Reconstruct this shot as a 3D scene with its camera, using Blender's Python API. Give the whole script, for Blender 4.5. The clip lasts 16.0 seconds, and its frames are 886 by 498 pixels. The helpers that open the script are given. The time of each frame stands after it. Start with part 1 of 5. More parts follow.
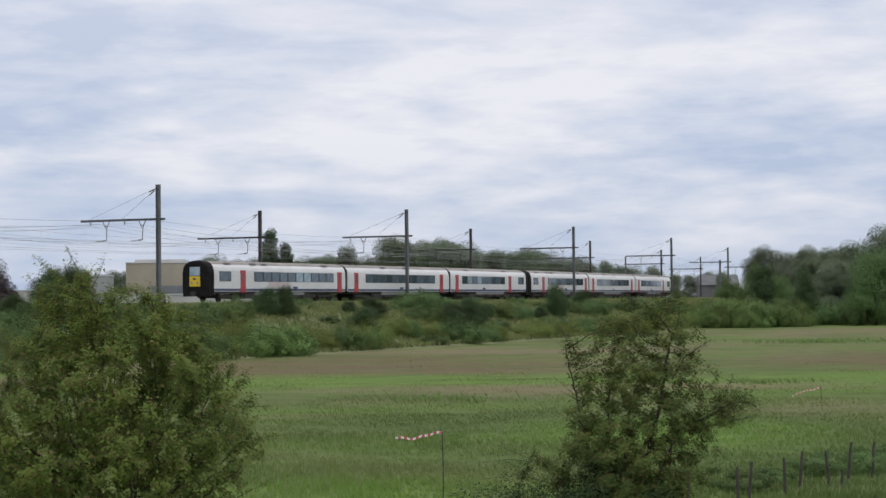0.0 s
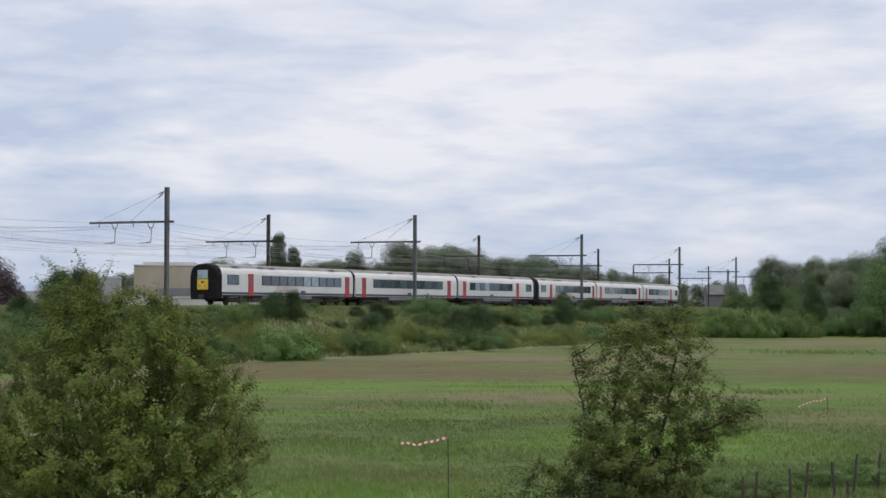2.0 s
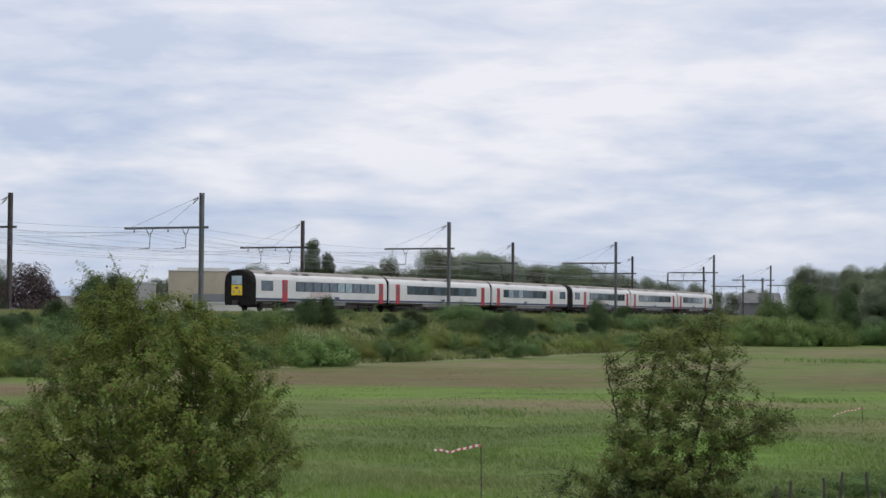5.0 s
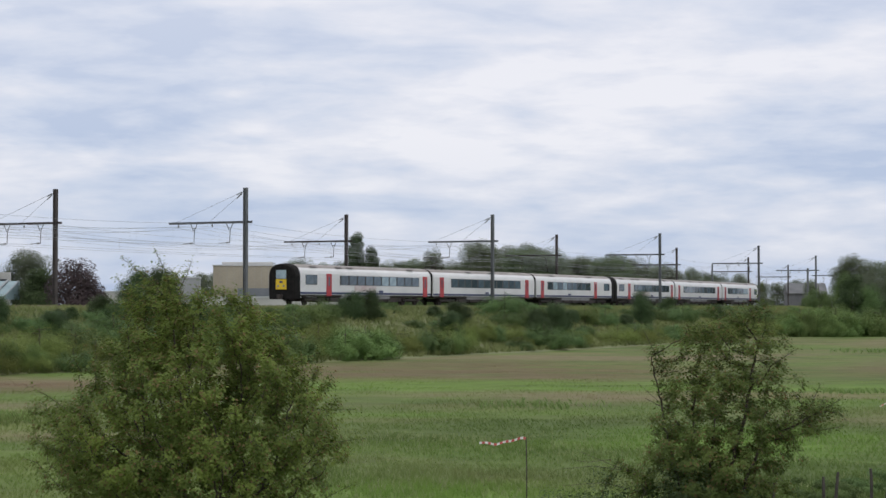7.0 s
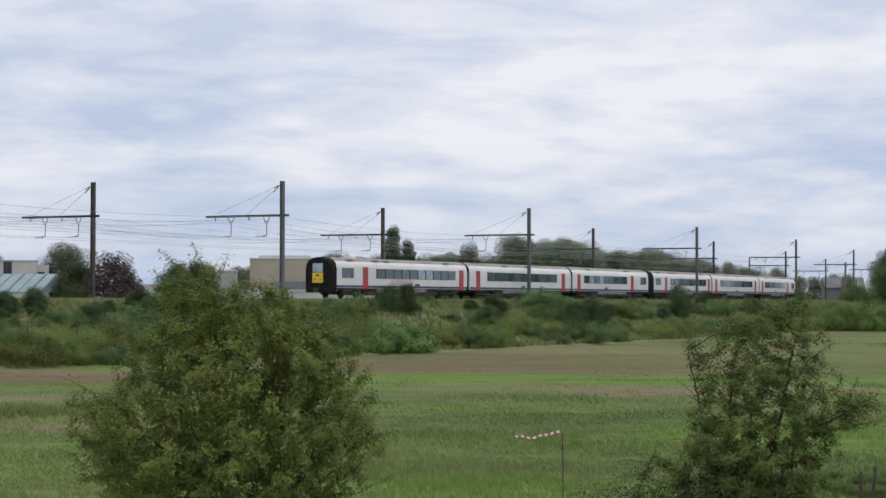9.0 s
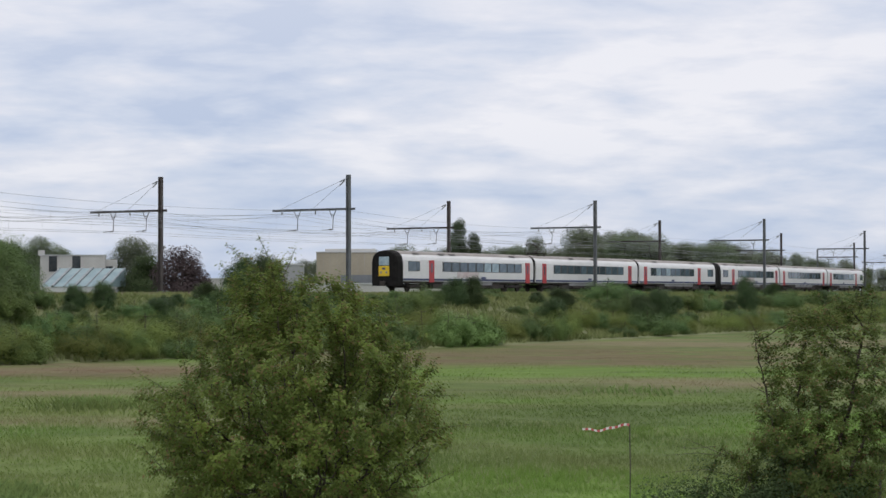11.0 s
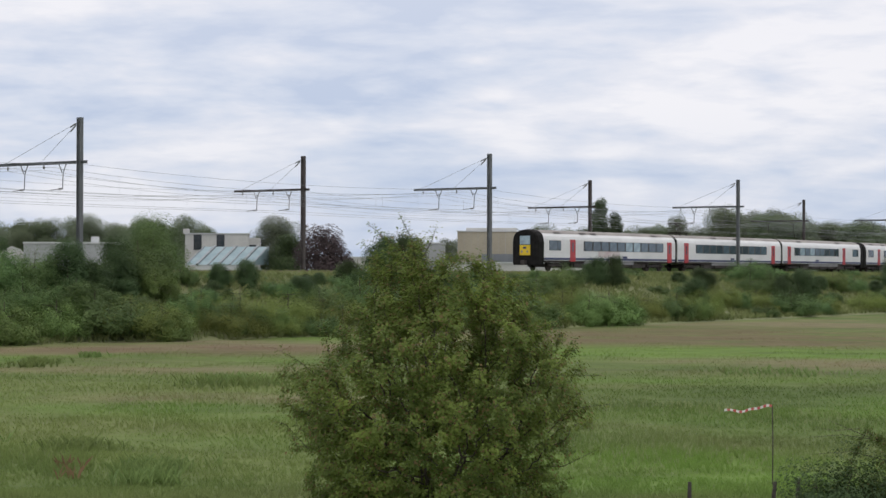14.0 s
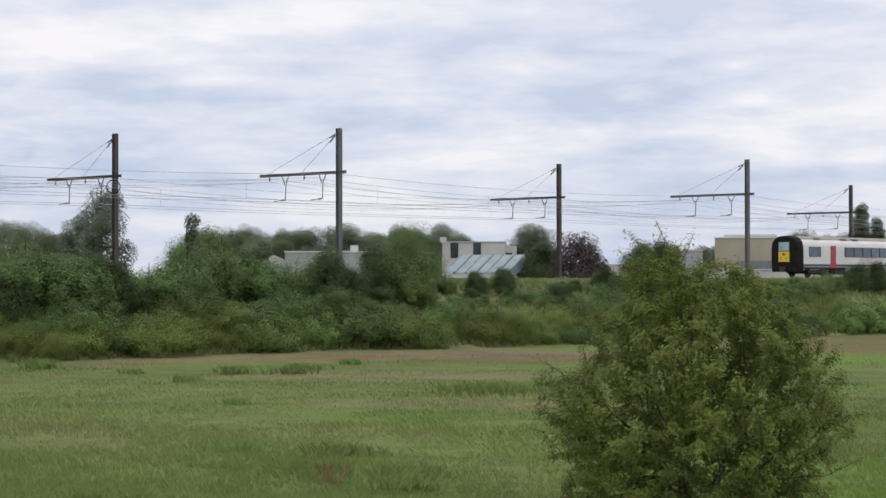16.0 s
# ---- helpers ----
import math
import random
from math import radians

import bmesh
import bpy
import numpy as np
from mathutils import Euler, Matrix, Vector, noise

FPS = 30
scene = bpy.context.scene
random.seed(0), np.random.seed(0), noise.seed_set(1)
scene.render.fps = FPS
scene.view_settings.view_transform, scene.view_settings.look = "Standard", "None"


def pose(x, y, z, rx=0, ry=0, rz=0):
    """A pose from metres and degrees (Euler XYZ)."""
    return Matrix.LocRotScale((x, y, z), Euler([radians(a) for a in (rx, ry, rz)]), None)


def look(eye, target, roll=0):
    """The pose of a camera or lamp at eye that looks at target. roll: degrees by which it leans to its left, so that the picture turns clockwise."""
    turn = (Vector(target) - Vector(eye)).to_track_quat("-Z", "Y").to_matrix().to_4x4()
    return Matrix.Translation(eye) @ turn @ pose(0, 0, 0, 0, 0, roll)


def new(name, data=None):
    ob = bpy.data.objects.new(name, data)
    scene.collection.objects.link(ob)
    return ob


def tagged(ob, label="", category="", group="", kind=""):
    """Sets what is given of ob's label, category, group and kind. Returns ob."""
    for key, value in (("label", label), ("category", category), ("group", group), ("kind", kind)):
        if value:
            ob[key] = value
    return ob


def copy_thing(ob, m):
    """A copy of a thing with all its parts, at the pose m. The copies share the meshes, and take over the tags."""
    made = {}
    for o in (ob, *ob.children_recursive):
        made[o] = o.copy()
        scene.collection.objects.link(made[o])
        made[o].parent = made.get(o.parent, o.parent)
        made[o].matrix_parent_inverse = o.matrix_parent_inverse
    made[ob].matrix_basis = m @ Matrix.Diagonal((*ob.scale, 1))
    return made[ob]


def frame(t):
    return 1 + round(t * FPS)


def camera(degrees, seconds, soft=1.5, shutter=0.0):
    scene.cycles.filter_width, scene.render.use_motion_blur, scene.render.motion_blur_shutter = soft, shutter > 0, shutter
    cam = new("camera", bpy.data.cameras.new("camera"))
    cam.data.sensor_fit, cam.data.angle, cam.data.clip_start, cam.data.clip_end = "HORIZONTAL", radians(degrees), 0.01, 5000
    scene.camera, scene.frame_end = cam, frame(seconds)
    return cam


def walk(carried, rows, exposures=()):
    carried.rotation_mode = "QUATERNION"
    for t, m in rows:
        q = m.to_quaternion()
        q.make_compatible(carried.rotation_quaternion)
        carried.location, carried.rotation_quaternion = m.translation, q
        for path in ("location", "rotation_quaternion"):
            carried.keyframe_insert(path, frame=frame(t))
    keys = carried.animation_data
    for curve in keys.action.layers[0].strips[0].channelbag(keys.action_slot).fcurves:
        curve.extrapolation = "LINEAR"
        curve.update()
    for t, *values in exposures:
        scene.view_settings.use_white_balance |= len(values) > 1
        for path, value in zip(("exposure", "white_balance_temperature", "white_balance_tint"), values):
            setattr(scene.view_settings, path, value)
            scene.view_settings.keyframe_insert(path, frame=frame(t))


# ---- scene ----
cam = camera(25.24, 16.0, soft=1.5)
EYE = Vector((0.0, 0.0, 3.75))


def aim(pan, tilt, roll):
    """A camera pose at EYE from its pan to the right, tilt up and roll in degrees."""
    p, q = radians(pan), radians(tilt)
    return look(EYE, EYE + Vector((math.sin(p) * math.cos(q), math.cos(p) * math.cos(q), math.sin(q))), roll)


TURNS = [
    (0.0, 0.0, 1.503, -0.629), (0.5, -0.066, 1.648, -0.373), (1.0, -0.137, 1.705, -0.151), (1.5, -0.189, 1.715, -0.065),
    (2.0, -0.234, 1.681, 0.109), (2.5, -0.293, 1.694, 0.199), (3.0, -0.29, 1.716, 0.495), (5.5, -1.587, 1.89, 0.296),
    (6.0, -1.975, 1.807, 0.172), (6.5, -2.226, 1.711, 0.036), (7.0, -2.482, 1.664, -0.002), (7.5, -2.723, 1.63, -0.257),
    (8.0, -2.999, 1.595, -0.001), (8.5, -3.249, 1.523, 0.125), (11.0, -5.449, 1.272, -0.096), (11.5, -6.028, 1.139, -0.013),
    (12.0, -6.58, 1.07, -0.023), (12.5, -7.21, 0.889, 0.065), (13.0, -7.79, 0.805, 0.005), (13.5, -8.463, 0.717, -0.122),
    (14.0, -9.53, 0.667, 0.108), (14.5, -10.736, 0.629, 0.408), (15.0, -13.514, 0.507, 0.201), (15.5, -15.501, 0.739, -0.397),
    (16.0, -16.934, 0.887, -0.096)]
walk(cam, [(t, aim(a, b, c)) for t, a, b, c in TURNS], [(0.0, 0.0, 6500, 10), (3.0, 0.02, 6500, 10), (8.5, 0.04, 6500, 10), (11.0, 0.04, 6530, 10), (14.0, 0.10, 6640, 10), (16.0, 0.16, 6740, 11)])

# ---- world, sun ----
world = bpy.data.worlds.new("sky")
scene.world = world
world.use_nodes = True
W = world.node_tree
W.nodes.clear()
SUN_EL, SUN_AZ = radians(62), radians(155)   # azimuth clockwise from +y


def wn(kind, **kw):
    n = W.nodes.new(kind)
    for k, v in kw.items():
        n.inputs[k].default_value = v
    return n


w_out = W.nodes.new("ShaderNodeOutputWorld")
w_sky = W.nodes.new("ShaderNodeTexSky")
w_sky.sky_type, w_sky.sun_disc, w_sky.sun_elevation, w_sky.sun_rotation = "NISHITA", False, SUN_EL, SUN_AZ
w_bg_sky = wn("ShaderNodeBackground", Strength=0.1)
W.links.new(w_sky.outputs[0], w_bg_sky.inputs[0])
w_co = W.nodes.new("ShaderNodeTexCoord")
# cloud sheet: the view direction laid on a plane overhead, so that clouds flatten towards the horizon
w_sep = W.nodes.new("ShaderNodeSeparateXYZ")
W.links.new(w_co.outputs["Generated"], w_sep.inputs[0])
w_map = W.nodes.new("ShaderNodeMapping")
w_map.inputs["Scale"].default_value = (3.4, 3.4, 14.5)
w_map.inputs["Location"].default_value = (0.9, 0.35, 0.4)
W.links.new(w_co.outputs["Generated"], w_map.inputs[0])
w_n1 = wn("ShaderNodeTexNoise", Scale=2.0, Detail=8.0, Roughness=0.54, Distortion=0.15)
W.links.new(w_map.outputs[0], w_n1.inputs["Vector"])
w_ramp = W.nodes.new("ShaderNodeValToRGB")
el = w_ramp.color_ramp.elements
el[0].position, el[0].color = 0.33, (0.43, 0.535, 0.745, 1)
el[1].position, el[1].color = 0.65, (0.895, 0.9, 0.96, 1)
e = el.new(0.45)
e.color = (0.6, 0.675, 0.83, 1)
e = el.new(0.55)
e.color = (0.745, 0.78, 0.885, 1)
# smaller puffs ride on the broad banks
w_n2 = wn("ShaderNodeTexNoise", Scale=5.2, Detail=7.0, Roughness=0.52, Distortion=0.25)
W.links.new(w_map.outputs[0], w_n2.inputs["Vector"])
w_puff = W.nodes.new("ShaderNodeMath")
w_puff.operation = "MULTIPLY_ADD"
w_puff.inputs[1].default_value, w_puff.inputs[2].default_value = 0.55, -0.275
W.links.new(w_n2.outputs[0], w_puff.inputs[0])
w_sum = W.nodes.new("ShaderNodeMath")
W.links.new(w_n1.outputs[0], w_sum.inputs[0])
W.links.new(w_puff.outputs[0], w_sum.inputs[1])
W.links.new(w_sum.outputs[0], w_ramp.inputs[0])
# the overcast thickens and whitens upwards
w_up = wn("ShaderNodeMapRange", **{"From Min": 0.03, "From Max": 0.2, "To Min": 0.0, "To Max": 0.6})
W.links.new(w_sep.outputs["Z"], w_up.inputs["Value"])
w_mixup = W.nodes.new("ShaderNodeMixRGB")
w_mixup.inputs[2].default_value = (0.88, 0.88, 0.95, 1)
W.links.new(w_up.outputs[0], w_mixup.inputs[0])
W.links.new(w_ramp.outputs[0], w_mixup.inputs[1])
w_low = wn("ShaderNodeMapRange", **{"From Min": 0.015, "From Max": 0.085, "To Min": 0.42, "To Max": 0.0})
W.links.new(w_sep.outputs["Z"], w_low.inputs["Value"])
w_mixlow = W.nodes.new("ShaderNodeMixRGB")
w_mixlow.inputs[2].default_value = (0.56, 0.635, 0.79, 1)
W.links.new(w_low.outputs[0], w_mixlow.inputs[0])
W.links.new(w_mixup.outputs[0], w_mixlow.inputs[1])
w_bg_cloud = wn("ShaderNodeBackground", Strength=0.95)
# an overcast sky is brightest overhead
w_zen = wn("ShaderNodeMapRange", **{"From Min": 0.22, "From Max": 0.95, "To Min": 0.0, "To Max": 1.0})
W.links.new(w_sep.outputs["Z"], w_zen.inputs["Value"])
w_mixzen = W.nodes.new("ShaderNodeMixRGB")
w_mixzen.inputs[2].default_value = (1.2, 1.2, 1.25, 1)
W.links.new(w_zen.outputs[0], w_mixzen.inputs[0])
W.links.new(w_mixlow.outputs[0], w_mixzen.inputs[1])
W.links.new(w_mixzen.outputs[0], w_bg_cloud.inputs[0])
w_mix = wn("ShaderNodeMixShader", Fac=0.94)
W.links.new(w_bg_sky.outputs[0], w_mix.inputs[1])
W.links.new(w_bg_cloud.outputs[0], w_mix.inputs[2])
W.links.new(w_mix.outputs[0], w_out.inputs[0])

sun_data = bpy.data.lights.new("sun", "SUN")
sun_data.energy, sun_data.angle, sun_data.color = 0.75, radians(40), (1.0, 0.96, 0.9)
sun = new("sun", sun_data)
sun_dir = Vector((math.sin(SUN_AZ) * math.cos(SUN_EL), math.cos(SUN_AZ) * math.cos(SUN_EL), math.sin(SUN_EL)))
sun.matrix_world = look((0, 0, 60), Vector((0, 0, 60)) - sun_dir)

# ---- materials ----


def node_mat(name):
    m = bpy.data.materials.new(name)
    m.use_nodes = True
    t = m.node_tree
    return m, t, t.nodes["Principled BSDF"]


def surface(name, a, b, rough=0.7, metal=0.0, scale=3.0, fine=40.0, bump=0.2, spread=0.5, island=0.0):
    """Two-tone surface: a to b by large noise, finer grain over it, bump; island: value spread between loose pieces."""
    m, t, p = node_mat(name)
    co = t.nodes.new("ShaderNodeTexCoord")
    n1 = t.nodes.new("ShaderNodeTexNoise")
    n1.inputs["Scale"].default_value, n1.inputs["Detail"].default_value = scale, 5
    n2 = t.nodes.new("ShaderNodeTexNoise")
    n2.inputs["Scale"].default_value, n2.inputs["Detail"].default_value = fine, 3
    for n in (n1, n2):
        t.links.new(co.outputs["Object"], n.inputs["Vector"])
    add = t.nodes.new("ShaderNodeMath")
    add.operation = "MULTIPLY_ADD"
    add.inputs[1].default_value, add.inputs[2].default_value = spread, -0.25 * spread + 0.0
    t.links.new(n2.outputs[0], add.inputs[0])
    s = t.nodes.new("ShaderNodeMath")
    t.links.new(n1.outputs[0], s.inputs[0])
    t.links.new(add.outputs[0], s.inputs[1])
    mr = t.nodes.new("ShaderNodeMapRange")
    mr.inputs["From Min"].default_value, mr.inputs["From Max"].default_value = 0.4, 0.85
    t.links.new(s.outputs[0], mr.inputs["Value"])
    mix = t.nodes.new("ShaderNodeMixRGB")
    mix.inputs[1].default_value, mix.inputs[2].default_value = (*a, 1), (*b, 1)
    t.links.new(mr.outputs[0], mix.inputs[0])
    col = mix.outputs[0]
    if island:
        g = t.nodes.new("ShaderNodeNewGeometry")
        hsv = t.nodes.new("ShaderNodeHueSaturation")
        r = t.nodes.new("ShaderNodeMapRange")
        r.inputs["To Min"].default_value, r.inputs["To Max"].default_value = 1 - island, 1 + island
        t.links.new(g.outputs["Random Per Island"], r.inputs["Value"])
        t.links.new(r.outputs[0], hsv.inputs["Value"])
        t.links.new(col, hsv.inputs["Color"])
        col = hsv.outputs[0]
    t.links.new(col, p.inputs["Base Color"])
    p.inputs["Roughness"].default_value, p.inputs["Metallic"].default_value = rough, metal
    if bump:
        bp = t.nodes.new("ShaderNodeBump")
        bp.inputs["Strength"].default_value, bp.inputs["Distance"].default_value = bump, 0.02
        t.links.new(n2.outputs[0], bp.inputs["Height"])
        t.links.new(bp.outputs[0], p.inputs["Normal"])
    return m


def foliage(name, a, b, tip=None, rough=0.55, glow=0.33, clump=0.9, vary=1.0):
    """Leaves: colour runs a to b from leaf to leaf and by plant, some light passes through."""
    m, t, p = node_mat(name)
    g = t.nodes.new("ShaderNodeNewGeometry")
    oi = t.nodes.new("ShaderNodeObjectInfo")
    co = t.nodes.new("ShaderNodeTexCoord")
    n = t.nodes.new("ShaderNodeTexNoise")
    n.inputs["Scale"].default_value, n.inputs["Detail"].default_value = clump, 3
    t.links.new(co.outputs["Object"], n.inputs["Vector"])
    s = t.nodes.new("ShaderNodeMath")
    s.operation = "MULTIPLY_ADD"
    s.inputs[1].default_value = 0.3
    t.links.new(g.outputs["Random Per Island"], s.inputs[0])
    mr = t.nodes.new("ShaderNodeMapRange")
    mr.inputs["From Min"].default_value, mr.inputs["From Max"].default_value = 0.3, 0.7
    mr.inputs["To Min"].default_value, mr.inputs["To Max"].default_value = 0.0, 0.75
    t.links.new(n.outputs[0], mr.inputs["Value"])
    t.links.new(mr.outputs[0], s.inputs[2])
    mix = t.nodes.new("ShaderNodeMixRGB")
    mix.inputs[1].default_value, mix.inputs[2].default_value = (*a, 1), (*b, 1)
    t.links.new(s.outputs[0], mix.inputs[0])
    col = mix.outputs[0]
    if tip:
        gt = t.nodes.new("ShaderNodeMath")
        gt.operation = "GREATER_THAN"
        gt.inputs[1].default_value = 0.885
        t.links.new(g.outputs["Random Per Island"], gt.inputs[0])
        mt = t.nodes.new("ShaderNodeMixRGB")
        mt.inputs[2].default_value = (*tip, 1)
        t.links.new(gt.outputs[0], mt.inputs[0])
        t.links.new(col, mt.inputs[1])
        col = mt.outputs[0]
    hsv = t.nodes.new("ShaderNodeHueSaturation")
    for key, lo, hi in (("Value", 1 - 0.25 * vary, 1 + 0.25 * vary), ("Hue", 0.5 - 0.015 * vary, 0.5 + 0.015 * vary)):
        r = t.nodes.new("ShaderNodeMapRange")
        r.inputs["To Min"].default_value, r.inputs["To Max"].default_value = lo, hi
        t.links.new(oi.outputs["Random"], r.inputs["Value"])
        t.links.new(r.outputs[0], hsv.inputs[key])
    t.links.new(col, hsv.inputs["Color"])
    t.links.new(hsv.outputs[0], p.inputs["Base Color"])
    p.inputs["Roughness"].default_value = rough
    p.inputs["Specular IOR Level"].default_value = 0.1
    tr = t.nodes.new("ShaderNodeBsdfTranslucent")
    t.links.new(hsv.outputs[0], tr.inputs["Color"])
    ms = t.nodes.new("ShaderNodeMixShader")
    ms.inputs[0].default_value = glow
    t.links.new(p.outputs[0], ms.inputs[1])
    t.links.new(tr.outputs[0], ms.inputs[2])
    t.links.new(ms.outputs[0], t.nodes["Material Output"].inputs[0])
    return m


def meadow(name, blade):
    """Meadow colour by place: green, with drifts of straw, of reddish seed heads and of bright fresh grass."""
    m, t, p = node_mat(name)
    geo = t.nodes.new("ShaderNodeNewGeometry")

    def noise_at(scale, off, detail=4.0, rough=0.55):
        mp = t.nodes.new("ShaderNodeMapping")
        mp.inputs["Location"].default_value = off
        mp.inputs["Scale"].default_value = (0.75, 1.0, 0.0)
        t.links.new(geo.outputs["Position"], mp.inputs[0])
        n = t.nodes.new("ShaderNodeTexNoise")
        n.inputs["Scale"].default_value, n.inputs["Detail"].default_value, n.inputs["Roughness"].default_value = scale, detail, rough
        t.links.new(mp.outputs[0], n.inputs["Vector"])
        return n.outputs[0]

    def between(v, lo, hi):
        r = t.nodes.new("ShaderNodeMapRange")
        r.interpolation_type = "SMOOTHSTEP"
        r.inputs["From Min"].default_value, r.inputs["From Max"].default_value = lo, hi
        t.links.new(v, r.inputs["Value"])
        return r.outputs[0]

    def mixed(fac, under, over):
        x = t.nodes.new("ShaderNodeMixRGB")
        t.links.new(fac, x.inputs[0])
        if isinstance(under, tuple):
            x.inputs[1].default_value = (*under, 1)
        else:
            t.links.new(under, x.inputs[1])
        x.inputs[2].default_value = (*over, 1)
        return x.outputs[0]

    def math_of(op, a, b):
        x = t.nodes.new("ShaderNodeMath")
        x.operation = op
        x.use_clamp = op != "SUBTRACT"
        for i, v in enumerate((a, b)):
            if isinstance(v, float):
                x.inputs[i].default_value = v
            else:
                t.links.new(v, x.inputs[i])
        return x.outputs[0]

    def drift(x, y, rx, ry, turn, edge):
        """A patch round (x, y), ragged at its rim."""
        mp = t.nodes.new("ShaderNodeMapping")
        mp.vector_type = "TEXTURE"
        mp.inputs["Location"].default_value = (x, y, 0)
        mp.inputs["Rotation"].default_value = (0, 0, radians(turn))
        mp.inputs["Scale"].default_value = (rx, ry, 1000)
        t.links.new(geo.outputs["Position"], mp.inputs[0])
        ln = t.nodes.new("ShaderNodeVectorMath")
        ln.operation = "LENGTH"
        t.links.new(mp.outputs[0], ln.inputs[0])
        d = math_of("SUBTRACT", 1.35, ln.outputs["Value"])
        d = math_of("MULTIPLY", d, 1.0)
        wob = math_of("MULTIPLY", d, between(edge, 0.18, 0.6))
        return between(wob, 0.0, 1.0)

    fine = noise_at(1.3, (3, 8, 0), 4)
    mid = noise_at(0.16, (31, 7, 0))
    big = noise_at(0.055, (4, 17, 0))
    col = mixed(between(mid, 0.3, 0.7), G_DEEP, G_MID)
    col = mixed(math_of("MULTIPLY", between(big, 0.42, 0.68), 0.7), col, G_FRESH)
    straw = noise_at(0.11, (50, 22, 0))
    col = mixed(math_of("MULTIPLY", between(straw, 0.42, 0.72), 0.6), col, G_STRAW)
    for x, y, rx, ry, turn, kind in DRIFTS:
        col = mixed(math_of("MULTIPLY", drift(x, y, rx, ry, turn, mid if kind in ("fresh", "red") else straw), 0.8 if kind == "red" else 0.85), col, {"red": G_RED, "straw": G_STRAW, "fresh": G_FRESH, "deep": G_DEEP, "pale": G_PALE}[kind])
    hsv = t.nodes.new("ShaderNodeHueSaturation")
    r = t.nodes.new("ShaderNodeMapRange")
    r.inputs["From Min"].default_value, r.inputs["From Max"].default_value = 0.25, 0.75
    # ground colour darkened to match the upright blades, which catch less light
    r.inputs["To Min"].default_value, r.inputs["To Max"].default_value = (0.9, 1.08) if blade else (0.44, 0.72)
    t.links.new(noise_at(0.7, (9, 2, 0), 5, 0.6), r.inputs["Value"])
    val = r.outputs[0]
    if blade:
        r = t.nodes.new("ShaderNodeMapRange")
        r.inputs["To Min"].default_value, r.inputs["To Max"].default_value = 0.96, 1.08
        t.links.new(geo.outputs["Random Per Island"], r.inputs["Value"])
        x = t.nodes.new("ShaderNodeMath")
        x.operation = "MULTIPLY"
        t.links.new(val, x.inputs[0])
        t.links.new(r.outputs[0], x.inputs[1])
        val = x.outputs[0]
    t.links.new(val, hsv.inputs["Value"])
    t.links.new(col, hsv.inputs["Color"])
    t.links.new(hsv.outputs[0], p.inputs["Base Color"])
    p.inputs["Roughness"].default_value = 0.75
    p.inputs["Specular IOR Level"].default_value = 0.02
    if blade:
        tr = t.nodes.new("ShaderNodeBsdfTranslucent")
        t.links.new(hsv.outputs[0], tr.inputs["Color"])
        ms = t.nodes.new("ShaderNodeMixShader")
        ms.inputs[0].default_value = 0.5
        t.links.new(p.outputs[0], ms.inputs[1])
        t.links.new(tr.outputs[0], ms.inputs[2])
        t.links.new(ms.outputs[0], t.nodes["Material Output"].inputs[0])
    else:
        bp = t.nodes.new("ShaderNodeBump")
        bp.inputs["Strength"].default_value, bp.inputs["Distance"].default_value = 0.5, 0.15
        t.links.new(fine, bp.inputs["Height"])
        t.links.new(bp.outputs[0], p.inputs["Normal"])
    return m


G_DEEP, G_MID, G_FRESH = (0.132, 0.192, 0.062), (0.19, 0.254, 0.084), (0.196, 0.322, 0.072)
G_STRAW, G_RED, G_PALE = (0.3, 0.255, 0.155), (0.24, 0.17, 0.113), (0.222, 0.274, 0.096)
DRIFTS = [(-4, 117, 17, 26, -20, "red"), (33, 118, 16, 18, -15, "red"), (-4, 94, 16, 12, 6, "fresh"), (19, 90, 16, 13, -5, "fresh"),
          (5, 84, 17, 5, 0, "straw"), (-38, 88, 14, 5, 25, "straw"), (-25, 72, 8, 3, 10, "straw"), (8, 150, 25, 14, 0, "straw"),
          (60, 210, 40, 30, 0, "straw"), (0, 60, 14, 8, 0, "deep"), (10, 46, 10, 13, 0, "deep"), (-30, 100, 16, 9, 20, "straw"), (-26, 92, 11, 8, 20, "red"), (-2, 38, 7, 5, 0, "fresh"), (-22, 128, 9, 12, 10, "straw"), (9, 38, 5, 7, 0, "deep"), (6, 55, 5, 7, 0, "fresh"), (-15, 41, 11, 13, 0, "pale"), (-27, 60, 14, 12, 20, "pale"), (-12, 62, 9, 7, 0, "pale"), (-16, 57, 6, 3, 0, "straw")]

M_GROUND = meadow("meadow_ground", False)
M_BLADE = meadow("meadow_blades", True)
M_SEED = foliage("seed_heads", (0.2, 0.24, 0.1), (0.27, 0.28, 0.14), glow=0.45, clump=0.12)
M_BALLAST = surface("ballast", (0.16, 0.13, 0.11), (0.3, 0.27, 0.24), 0.95, 0, 1.0, 14, 0.9)
M_RAIL = surface("rail_steel", (0.14, 0.09, 0.06), (0.25, 0.2, 0.17), 0.5, 0.7, 2, 30, 0.1)
M_SLEEPER = surface("sleeper_concrete", (0.25, 0.24, 0.22), (0.38, 0.36, 0.33), 0.9, 0, 3, 30, 0.2)
M_MAST_GREY = surface("mast_grey_steel", (0.10, 0.11, 0.115), (0.17, 0.18, 0.19), 0.6, 0.3, 1.0, 20, 0.1)
M_MAST_DARK = surface("mast_dark_steel", (0.05, 0.045, 0.045), (0.10, 0.085, 0.08), 0.7, 0.3, 1.0, 20, 0.1)
